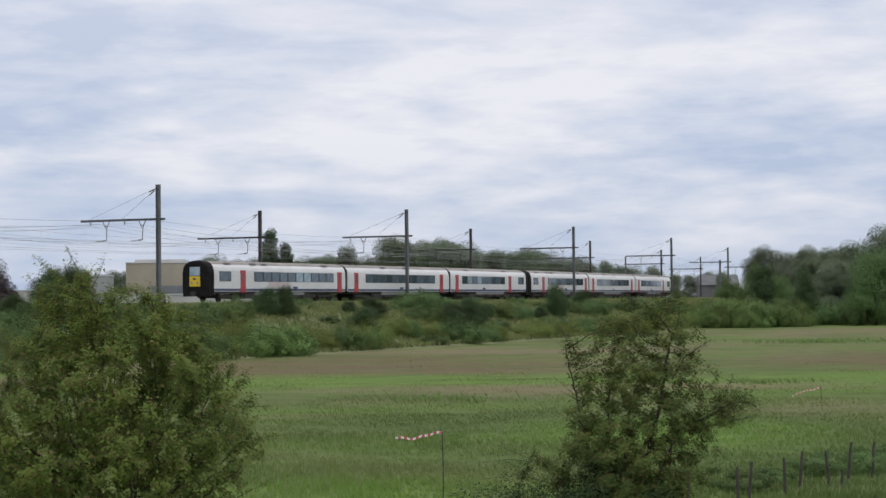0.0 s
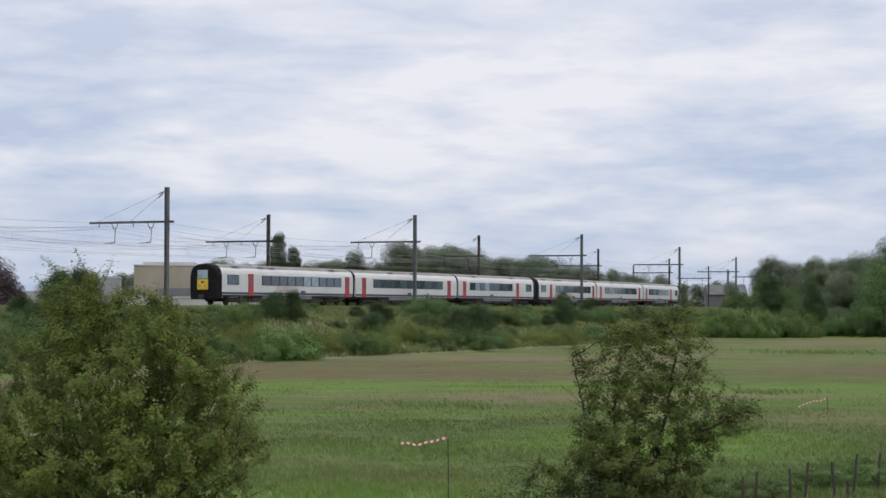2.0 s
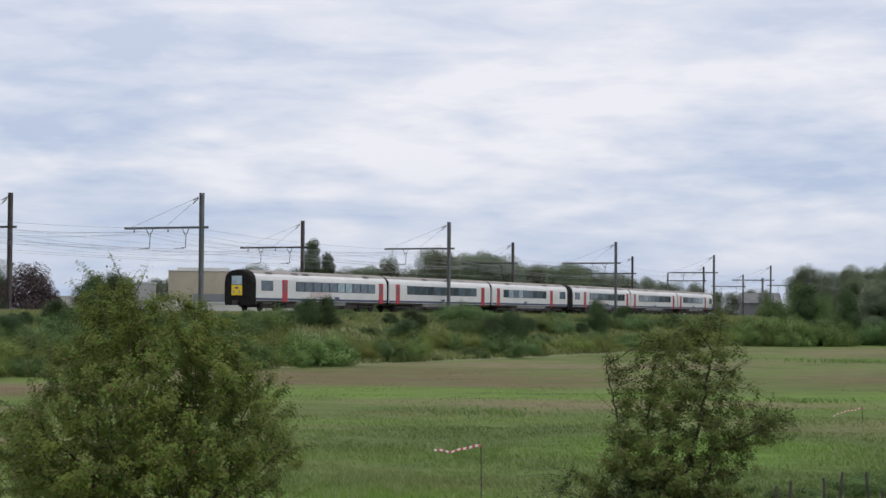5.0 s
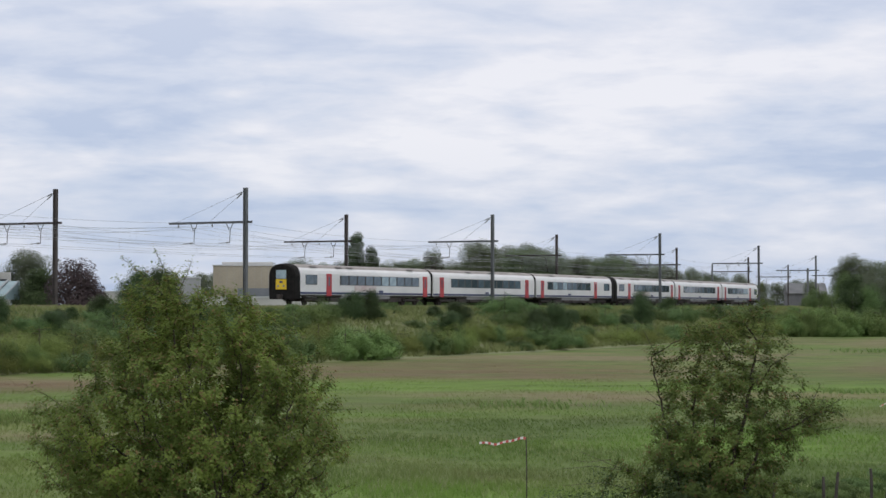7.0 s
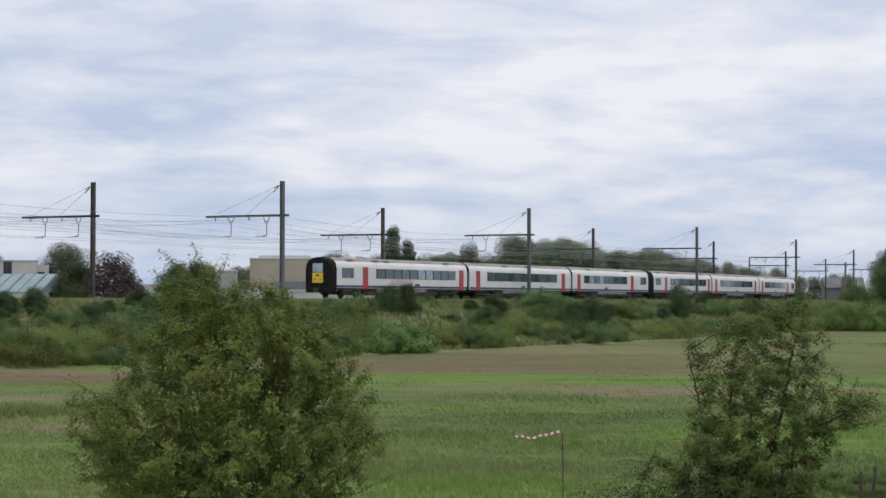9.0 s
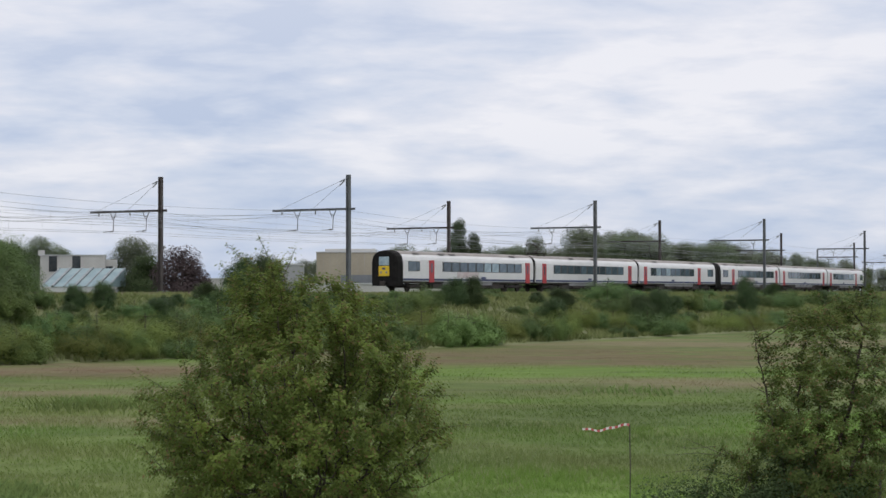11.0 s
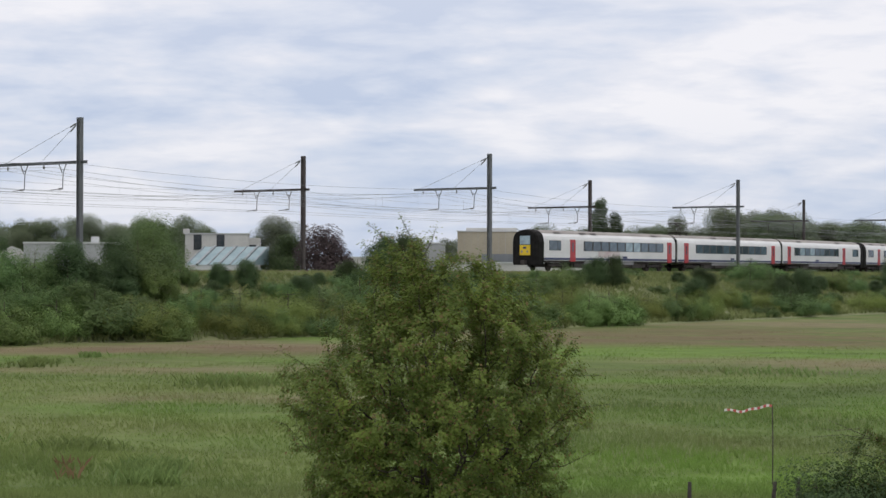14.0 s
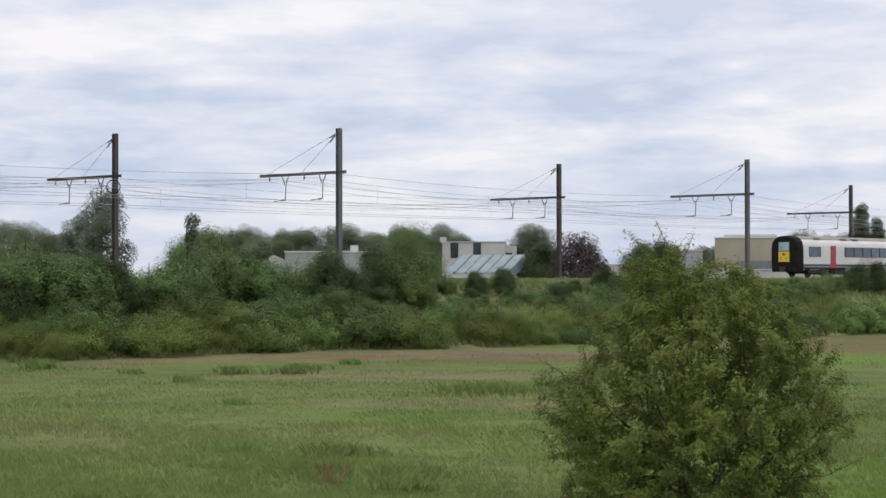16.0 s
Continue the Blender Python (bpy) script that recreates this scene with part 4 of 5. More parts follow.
# shrubs on the embankment: bearing, metres beside the line, height
for kind, az, off, h, wide in (
        ("darkshrub", -5.1, -5.6, 2.0, 1.3), ("darkshrub", -4.6, -5.8, 2.2, 1.1), ("shrub0", -5.9, -5.6, 1.9, 1.3), ("shrub1", -6.8, -5.6, 1.6, 1.3), ("darkshrub", 3.25, -6.5, 3.3, 0.9), ("darkshrub", 0.75, -8.5, 2.9, 1.2),
        ("shrub2", -0.7, -5.6, 2.7, 1.7), ("shrub0", -0.1, -6.4, 2.2, 1.5), ("darkshrub", -2.3, -9.2, 2.5, 1.3), ("darkshrub", 0.3, -8.8, 2.6, 1.2), ("darkshrub", 1.1, -8.2, 2.0, 1.2), ("darkshrub", 4.0, -5.5, 1.9, 1.5), ("freshshrub", -6.3, -6.0, 2.3, 1.4), ("olive0", -2.1, -10.0, 2.4, 1.3), ("olive1", -2.8, -10.2, 2.3, 1.3), ("olive0", -3.6, -10.0, 2.0, 1.2), ("olive1", -1.5, -8.5, 2.3, 1.2),
        ("freshshrub", 1.6, -6.0, 2.0, 1.4), ("shrub2", 4.4, -6.0, 2.6, 1.4), ("freshshrub", 8.0, -9.5, 3.6, 1.4), ("freshshrub", 8.6, -9.0, 4.0, 1.4), ("freshshrub", 9.2, -10.5, 3.6, 1.5), ("shrub0", 9.9, -11.5, 4.0, 1.5),
        ("freshshrub", 7.3, -8.5, 3.0, 1.3), ("shrub2", 8.3, -4.5, 4.8, 1.2), ("shrub0", 6.6, -6.0, 2.4, 1.3), ("bright", 9.0, -4.5, 6.5, 0.9),
        ("darkshrub", -10.6, -4.5, 3.12, 0.9900000000000001), ("darkshrub", -11.25, -4.5, 3.0, 0.95), ("darkshrub", -12.3, -4.8, 1.5, 1.3), ("shrub1", -12.0, -5.0, 2.03, 1.32), ("darkshrub", -15.2, -4.8, 2.65, 1.2100000000000002), ("darkshrub", -16.0, -4.8, 2.34, 1.2100000000000002), ("shrub0", -17.0, -4.2, 2.50, 1.32),
        ("shrub1", -18.3, -4.0, 2.96, 1.32), ("darkshrub", -18.9, -4.5, 2.65, 1.1), ("freshshrub", -17.8, -6.0, 2.03, 1.2100000000000002), ("darkshrub", -16.2, -6.5, 1.87, 1.2100000000000002), ("shrub0", -21.2, -4.0, 2.34, 1.2100000000000002), ("shrub1", -22.6, -4.0, 2.81, 1.32),
        ("shrub2", -23.4, -3.6, 3.59, 1.1), ("shrub0", -24.3, -4.2, 2.81, 1.2100000000000002), ("shrub1", -25.4, -4.5, 2.50, 1.2100000000000002), ("darkshrub", -26.4, -5.0, 2.34, 1.32), ("shrub2", -27.6, -4.0, 3.28, 1.32), ("shrub0", -28.8, -4.0, 3.43, 1.32),
        ("darkshrub", -20.3, -5.0, 2.81, 1.1), ("darkshrub", -19.6, -5.5, 2.03, 1.2100000000000002)):
    if -17.4 < az < -13.5:
        h *= 0.6
    h *= 1.1 if kind == "darkshrub" else 1.05
    off *= 1.0 if az < -12 or off > -6 else 1.3
    y = at_bearing(az, off)
    set_plant(kind, beside(y, off, bank_z(off, y) - 0.08), h, wide=wide)
y = 82.0
while y < 325:
    left = y < 150
    low_gap = 112 < y < 130
    for off, kinds_here, hs, odds in ((-0.9, ("olive0", "olive1", "olive0", "shrub0", "freshshrub"), (1.3, 2.7) if left else (1.1, 2.4), 1.0 if left else 0.8), (-0.72, ("shrub0", "shrub1", "olive0"), (1.4, 2.5) if left else (0.9, 1.9), 0.9 if left else 0.5),
                                      (-0.52, ("shrub2", "shrub1", "darkshrub"), (1.1, 2.0) if left else (0.9, 1.9), 0.8 if left else 0.4), (-0.38, ("shrub2", "darkshrub", "shrub1"), (0.9, 1.6) if left else (0.6, 1.1), 0.65 if left else 0.3), (-0.24, ("lowweed",), (0.35, 0.7), 0.55)):
        if random.random() < odds:
            yy = y + random.uniform(-1.5, 1.5)
            o = off * foot(yy) + random.uniform(-0.9, 0.9)
            h = random.uniform(*hs) * (0.75 if low_gap and off > -0.6 else 1.0)
            set_plant(random.choice(kinds_here), beside(yy, o, bank_z(o, yy) - 0.12), h * 1.12, wide=random.uniform(1.25, 1.8))
    y += 1.9 if left else 3.0

# ---- foreground bushes ----


def grow(pull, stems, rng, step=0.085, reach=1.1, kill=0.13, up=0.12):
    """Branches that grow from the stems towards the pulling points: nodes and each one's parent."""
    nodes, parent = [], []
    for s in stems:
        last = -1
        for p, q in zip(s, s[1:]):
            p, q = np.array(p, float), np.array(q, float)
            k = max(2, int(np.linalg.norm(q - p) / step))
            for u in range(k):
                nodes.append(p + (q - p) * u / k + rng.normal(size=3) * 0.012)
                parent.append(last)
                last = len(nodes) - 1
    nodes = np.array(nodes)
    d = np.linalg.norm(pull[:, None] - nodes[None], axis=2)
    near, dist = d.argmin(1), d.min(1)
    for _ in range(90):
        live = (dist > kill) & (dist < reach)
        if not live.any():
            break
        way = pull[live] - nodes[near[live]]
        way /= np.linalg.norm(way, axis=1)[:, None]
        total = np.zeros_like(nodes)
        np.add.at(total, near[live], way)
        src = np.unique(near[live])
        t = total[src]
        t /= np.linalg.norm(t, axis=1)[:, None] + 1e-6
        t += rng.normal(size=t.shape) * 0.28 + np.array([0, 0, up])
        t /= np.linalg.norm(t, axis=1)[:, None]
        fresh = nodes[src] + t * step
        ok = np.array([np.linalg.norm(nodes - f, axis=1).min() > 0.45 * step for f in fresh])
        if not ok.any():
            break
        fresh, src = fresh[ok], src[ok]
        first = len(nodes)
        nodes = np.concatenate([nodes, fresh])
        parent += list(src)
        d = np.linalg.norm(pull[:, None] - fresh[None], axis=2)
        m, k = d.min(1), d.argmin(1)
        closer = m < dist
        dist[closer], near[closer] = m[closer], first + k[closer]
    return nodes, parent


def hawthorn(pos, spin_right, pull, stems, leaf_n, seed, label, twigs, leaf=0.0195, material=None, thick=0.0031, low=0.9):
    """A hawthorn: limbs grown from the base into its outline, leaves in small tufts along the outer wood."""
    rng = np.random.default_rng(seed)
    ob = thing("hawthorn_bush", Matrix.Identity(4), label, "bush")
    nodes, parent = grow(pull, stems, rng)
    n = len(nodes)
    kids = [[] for _ in range(n)]
    tips = np.zeros(n)
    for k in range(n - 1, -1, -1):
        tips[k] = max(1.0, tips[k])
        if parent[k] >= 0:
            tips[parent[k]] += tips[k]
            kids[parent[k]].append(k)
    rad = np.minimum(0.055, thick * tips ** 0.43)
    limbs, fine = bmesh.new(), bmesh.new()
    todo = [k for k in range(n) if parent[k] < 0]
    while todo:
        k = todo.pop()
        chain = [parent[k], k] if parent[k] >= 0 else [k]
        while kids[k]:
            kids[k].sort(key=lambda c: -tips[c])
            todo += kids[k][1:]
            k = kids[k][0]
            chain.append(k)
        if len(chain) > 1:
            big = rad[chain[1]] > 0.0075
            rr = [float(rad[c]) for c in chain]
            rr[0] = min(rr[0], rr[1] * 1.15)
            tube(limbs if big else fine, [nodes[c] for c in chain], rr, 6 if big else 4)
    part("trunk", limbs, M_BARK, ob, "dark forked limbs")
    outer = np.where(tips <= 7)[0]
    per = max(1, int(leaf_n / len(outer)))
    amount = rng.poisson(per * rng.uniform(0.2, 1.8, len(outer)) ** 1.3 * np.interp(nodes[outer, 2], (0.8, 2.2, 3.4), (low, 0.4 + 0.5 * low, 1.25)))
    at = np.repeat(nodes[outer], amount, 0)
    pts = [at + rng.normal(size=at.shape) * np.array([0.048, 0.048, 0.04])]
    mid = pull.mean(0)
    away = [(pts[0] - mid) / pull.std(0) * 0.5]
    for a, b, r, *bare in twigs:
        a, b = np.array(a, float), np.array(b, float)
        m = (a + b) / 2 + rng.normal(size=3) * 0.06
        tube(fine, [a, m, b], [r * 0.75, r * 0.5, r * 0.25], 5)
        k = 5 if bare else int(170 * np.linalg.norm(b - a))
        u = rng.uniform(0.2, 1.03, size=(k, 1))
        pts.append((1 - u) ** 2 * a + 2 * u * (1 - u) * m + u ** 2 * b + rng.normal(size=(k, 3)) * 0.03)
        away.append(np.tile((b - a) / np.linalg.norm(b - a), (k, 1)))
    tagged(part("twig_mass", fine, M_BARK, ob), kind="stuff")
    pts, away = np.concatenate(pts), np.concatenate(away)
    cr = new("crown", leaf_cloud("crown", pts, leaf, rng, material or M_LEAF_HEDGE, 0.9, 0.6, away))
    cr.parent = ob
    ob.matrix_basis = Matrix.Translation(pos) @ Matrix.Rotation(radians(-spin_right), 4, "Z")
    return ob


def in_outline(levels, n, rng, lump=1.5, gap=-0.22, depth=0.85):
    """Points inside a crown given by its left and right reach at each height, thicker towards its skin, with gaps."""
    zs, lo, hi = (np.array(c, float) for c in zip(*levels))
    out = []
    while len(out) < n:
        z = rng.uniform(zs[0], zs[-1])
        a, b = np.interp(z, zs, lo), np.interp(z, zs, hi)
        if rng.uniform() > ((b - a) / (hi - lo).max()) ** 1.4:
            continue
        t, r = rng.uniform(0, 2 * math.pi), rng.uniform() ** 0.42 * rng.uniform(0.8, 1.13)
        p = ((a + b) / 2 + r * math.cos(t) * (b - a) / 2, r * math.sin(t) * (b - a) / 2 * depth, z)
        if noise.noise((p[0] * lump + 5.3, p[1] * lump, p[2] * lump * 0.8)) > gap:
            out.append(p)
    return np.array(out)


def fan(n, spread, h, rng):
    """Stems that rise from one base and lean outwards."""
    out = []
    for k in range(n):
        a = 2 * math.pi * k / n + rng.normal() * 0.3
        s = spread * rng.uniform(0.35, 1.0)
        x, y = math.cos(a) * s, math.sin(a) * s
        out.append([(0.1 * math.cos(a), 0.1 * math.sin(a), -0.2), (x * 0.4, y * 0.4, h * 0.45), (x, y, h)])
    return out


rng = np.random.default_rng(161)
hawthorn(polar(-9.6, 24.0), -9.6,
         in_outline([(0.25, -1.3, 1.3), (0.9, -1.55, 1.5), (1.4, -1.7, 1.5), (1.7, -1.85, 1.58), (2.1, -1.92, 1.75), (2.5, -1.85, 1.68), (2.9, -1.7, 1.6), (3.2, -1.4, 1.35), (3.53, -1.05, 1.05), (3.85, -0.86, 0.72), (4.02, -0.72, 0.4), (4.16, -0.6, 0.1)], 5200, rng),
         fan(9, 0.75, 1.5, rng), 150000, 61, "dense hawthorn bush with reddish young tips in the meadow",
         [((-0.3, 0, 3.9), (-0.5, 0, 4.45), 0.009), ((-0.4, 0, 3.9), (-0.88, 0, 4.33), 0.009), ((-0.2, 0, 3.95), (-0.05, 0, 4.3), 0.008), ((-0.5, 0, 3.75), (-0.95, 0, 4.1), 0.008), ((1.1, 0, 2.4), (1.95, 0, 2.5), 0.01), ((1.3, 0, 1.8), (2.05, 0, 2.15), 0.01),
          ((1.2, 0, 1.4), (1.9, 0, 1.6), 0.01), ((0.8, 0, 3.1), (1.2, 0, 3.65), 0.01), ((0.9, 0, 2.9), (1.5, 0, 3.2), 0.01), ((-1.5, 0, 2.5), (-1.95, 0, 2.8), 0.008), ((-1.6, 0, 1.6), (-2.05, 0, 1.95), 0.009)], leaf=0.021)

THORN = np.array([(0, 0, 0.9, 0.7, 0.6, 0.6), (0.1, 0, 1.6, 0.75, 0.6, 0.6), (-0.3, 0, 2.0, 0.5, 0.5, 0.5), (0.45, 0, 2.1, 0.6, 0.5, 0.45), (0.1, 0, 2.7, 0.55, 0.5, 0.5), (0.55, 0, 2.9, 0.42, 0.4, 0.4), (-0.4, 0, 2.85, 0.2, 0.3, 0.4), (-0.65, 0, 3.2, 0.1, 0.15, 0.2),
                  (0.2, 0, 3.25, 0.48, 0.4, 0.34), (0.72, 0, 3.45, 0.26, 0.3, 0.36), (0.9, 0, 2.4, 0.4, 0.3, 0.26), (1.3, 0, 2.35, 0.32, 0.3, 0.2), (-0.5, 0, 1.3, 0.45, 0.4, 0.45), (0.7, 0, 1.4, 0.5, 0.4, 0.45), (-0.9, 0, 0.7, 0.6, 0.5, 0.45), (0.8, 0.1, 1.9, 0.4, 0.4, 0.35), (0.85, 0, 3.1, 0.3, 0.3, 0.3), (1.55, 0, 2.4, 0.2, 0.25, 0.18), (1.1, 0, 2.5, 0.4, 0.3, 0.24), (1.4, 0, 2.3, 0.34, 0.3, 0.24), (1.05, 0, 2.2, 0.4, 0.3, 0.25), (0.95, 0, 2.8, 0.3, 0.3, 0.3), (0.45, 0, 3.6, 0.42, 0.3, 0.2), (-0.05, 0, 3.4, 0.3, 0.3, 0.2)])
hawthorn(polar(5.0, 26.0), 5.0, in_clumps(THORN * np.array([1, 1, 1, 1.12, 1.2, 1.1]), 3000, rng, 2.4)[0],
         [[(0.05, 0, -0.2), (0.0, 0, 0.8), (0.1, 0, 1.8), (0.2, 0, 2.6)], [(-0.1, 0, -0.2), (-0.2, 0.1, 1.0), (-0.45, 0, 2.0), (-0.7, 0, 3.2)], [(0.15, 0, -0.2), (0.35, 0, 1.0), (0.75, 0, 2.0), (1.5, 0, 2.4)],
          [(0.0, 0, -0.2), (0.2, 0, 1.2), (0.55, -0.1, 2.4), (0.72, 0, 3.4)], [(-0.1, 0, -0.2), (-0.12, -0.1, 1.0), (-0.15, 0, 2.0), (-0.1, 0, 2.8)], [(-0.2, 0, -0.2), (-0.4, 0, 0.8), (-0.8, 0, 1.5), (-1.2, 0, 1.75)]],
         50000, 62, "sparse hawthorn bush with dark bare limbs in the meadow",
         [((0.65, 0, 3.5), (0.76, 0, 4.05), 0.009), ((-0.6, 0, 3.0), (-0.78, 0, 3.45), 0.01, 1), ((-0.7, 0, 1.5), (-1.6, 0, 1.85), 0.009, 1), ((-0.9, 0, 1.6), (-1.85, 0, 1.62), 0.008, 1), ((-0.7, 0, 1.3), (-1.85, 0, 1.4), 0.008, 1), ((-1.2, 0, 1.75), (-1.75, 0, 1.75), 0.006, 1),
          ((-0.5, 0, 0.9), (-1.7, 0, 1.15), 0.007, 1), ((-0.3, 0, 2.2), (-0.75, 0, 2.55), 0.01, 1), ((0.7, 0, 2.0), (1.75, 0, 2.55), 0.014), ((0.8, 0, 2.0), (1.75, 0, 2.2), 0.012), ((1.0, 0, 2.2), (1.5, 0, 2.75), 0.012), ((0.7, 0, 2.7), (1.2, 0, 3.2), 0.012), ((-0.4, 0, 2.4), (-0.85, 0, 2.75), 0.008, 1)],
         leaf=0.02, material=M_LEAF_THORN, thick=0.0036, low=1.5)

for az, r, h, w, seed in ((1.7, 25.3, 1.55, 1.1, 71), (2.9, 25.6, 1.75, 1.2, 72), (3.9, 25.7, 1.95, 1.1, 74), (5.9, 25.8, 1.5, 0.9, 75), (0.9, 25.0, 1.1, 0.7, 73)):
    rng = np.random.default_rng(seed)
    cl = [(rng.normal() * w * 0.35, rng.normal() * w * 0.3, h * rng.uniform(0.15, 0.75), w * 0.3, w * 0.3, h * 0.22) for i in range(14)]
    ob = plant("bramble", cl, 11000, 0.024, M_LEAF_DARK, [[(0, 0, -0.1), (0.1, 0, h * 0.5), (0.2, 0, h * 0.8)], [(0, 0, -0.1), (-0.15, 0.1, h * 0.5), (-0.3, 0, h * 0.75)]], 0.012, seed,
               "dark bramble thicket at the foot of a hawthorn", "bramble", "brambles", slim=0.4)
    ob.matrix_basis = Matrix.Translation(polar(az, r))

for k, (az, r, h, w) in enumerate(((8.3, 39.2, 0.4, 0.9), (9.3, 40.2, 0.35, 0.8), (10.5, 42.0, 0.45, 1.0), (11.4, 43.0, 0.5, 1.1), (12.3, 44.0, 0.5, 1.1), (13.1, 44.6, 0.5, 1.1))):
    rng = np.random.default_rng(90 + k)
    cl = [(rng.normal() * w * 0.4, rng.normal() * w * 0.3, h * rng.uniform(0.1, 0.85), w * 0.2, w * 0.2, h * 0.2) for i in range(18)]
    ob = plant("nettle_patch", cl, 4500, 0.026, M_LEAF_BANK, [[(0, 0, -0.1), (0.1, 0, h * 0.5), (0.15, 0, h * 0.9)], [(0, 0, -0.1), (-0.15, 0.1, h * 0.5), (-0.25, 0, h * 0.85)]], 0.008, 90 + k,
               "dark green nettle patch round the fence posts", "nettles", "nettle patches", slim=0.35, shell=2.4, fuzz=0.15)
    ob.matrix_basis = Matrix.Translation(polar(az, r))

# ---- fence posts, taped pegs ----


def fence_post(h, r, seed):
    rng = np.random.default_rng(seed)
    bm = bmesh.new()
    tube(bm, [(0, 0, -0.3), (0.006 * rng.normal(), 0, h * 0.4), (0.008 * rng.normal(), 0, h * 0.8), (0.008 * rng.normal(), 0, h)], [r, r * 0.97, r * 0.92, r * 0.8], 9)
    return bm


for az, r, h, lean in ((6.95, 31.7, 1.1, -2), (8.4, 33.4, 1.05, 2), (8.68, 33.9, 1.1, -5), (9.7, 34.7, 1.1, 0), (10.1, 35.6, 1.15, -6), (10.92, 36.3, 1.1, 3), (11.45, 37.2, 1.2, -6), (12.15, 38.6, 1.1, -3), (12.75, 39.3, 1.15, -5), (11.3, 36.2, 0.75, 0), (13.6, 40.5, 1.1, 2), (0.0, 24.6, 1.2, 0), (0.57, 26.0, 1.1, -2), (-2.4, 24.4, 1.2, 1)):
    h, r = h - (0.38 if az > 6 else 0.25), r * 1.094
    ob = thing("fence_post", Matrix.Translation(polar(az, r)) @ Matrix.Rotation(radians(-lean), 4, "Y"), "weathered dark wooden post leaning in the grass", "fence post", "fence posts")
    part("stake", fence_post(h, 0.031, int(abs(az) * 100) + 3), M_POST, ob)


def taped_peg(pos, h, drop, length, seed):
    """A thin peg with a red and white tape blowing off its top."""
    ob = thing("marker_peg", Matrix.Translation(pos), "thin peg flying red and white warning tape", "marker peg", "marker pegs")
    part("peg", tube(bmesh.new(), [(0, 0, -0.3), (0.01, 0, h * 0.5), (0, 0, h)], 0.011, 6), M_POST, ob)
    n = 16
    pts = []
    for k in range(n + 1):
        u = k / n
        pts.append((Vector((-length * u, 0.05 * math.sin(6 * u), h - 0.03 - drop * u + 0.03 * math.sin(6.0 * u + seed) + 0.012 * math.sin(17 * u))), 0.023 * (1 - 0.2 * u)))
    for k in range(n):
        for col, mat in ((0, M_TAPE_R), (1, M_TAPE_W)):
            if k % 2 == col:
                bm = bmesh.new()
                (a, wa), (b, wb) = pts[k], pts[k + 1]
                nr = Vector((0, 0.004, 0))
                up = Vector((0.02, 0.012 * math.sin(k), 1)).normalized()
                vs = [bm.verts.new(p) for p in (a - up * wa + nr, b - up * wb + nr, b + up * wb + nr, a + up * wa + nr, a - up * wa - nr, b - up * wb - nr, b + up * wb - nr, a + up * wa - nr)]
                for f in ((0, 1, 2, 3), (7, 6, 5, 4), (0, 4, 5, 1), (1, 5, 6, 2), (2, 6, 7, 3), (3, 7, 4, 0)):
                    bm.faces.new([vs[i] for i in f])
                part("tape_band", bm, mat, ob, "red band of the tape" if col == 0 else "white band of the tape")


taped_peg(polar(-0.08, 35.4), 1.40, 0.06, 0.84, 1)
taped_peg(polar(10.75, 70.0), 0.66, 0.3, 1.0, 4)

# ---- buildings behind the line ----


def house(name, pos, turn, label, category):
    return thing(name, Matrix.Translation(pos) @ Matrix.Rotation(radians(turn), 4, "Z"), label, category)


b = house("industrial_building", polar(-8.1, 300), 8, "beige clad industrial hall with grey base", "building")
part("wall", boxed(-5.3, 5.3, 0, 12, 2.6, 9.9), M_BEIGE, b)
part("base_wall", boxed(-1.6, 5.36, -0.06, 12.06, 0, 6.5), M_BASE, b, "grey concrete base")
part("roof", boxed(-5.4, 5.4, -0.1, 12.1, 9.9, 10.05), M_SHEET, b)
part("roof_unit", boxed(-4.0, 3.7, 2, 9, 10.05, 10.5, bevel=0.05), M_PLASTER, b, "white low roof structure")
part("canopy", boxed(5.36, 6.4, -0.5, 3, 6.1, 6.25), M_PLASTER, b)
bm = bmesh.new()
for k in range(11):
    box(bm, -5.3 + k * 1.04, -5.28 + k * 1.04, -0.012, 0.0, 5.95, 9.85)
part("cladding_seams", bm, M_CONC, b)
b = house("low_warehouse", polar(-7.6, 285), 8, "long low white warehouse with flat roof", "building")
part("wall", boxed(-9, 10.5, 0, 10, 0, 5.0), M_PLASTER, b)
part("roof", boxed(-9.1, 10.6, -0.1, 10.1, 5.0, 5.2), M_SHEET, b)
b = house("low_warehouse", polar(-10.4, 320), 8, "low grey sheet-clad shed with flat roof", "building")
part("wall", boxed(-6, 5.0, 0, 10, 0, 8.3), M_CONC, b)
part("roof", boxed(-6.1, 5.1, -0.1, 10.1, 8.3, 8.5), M_SHEET, b)
b = house("low_warehouse", polar(-12.2, 300), 10, "low white shed with flat roof", "building")
part("wall", boxed(-4.5, 3.6, 0, 9, 0, 5.9), M_PLASTER, b)
part("roof", boxed(-4.6, 3.7, -0.1, 9.1, 5.9, 6.05), M_SHEET, b)

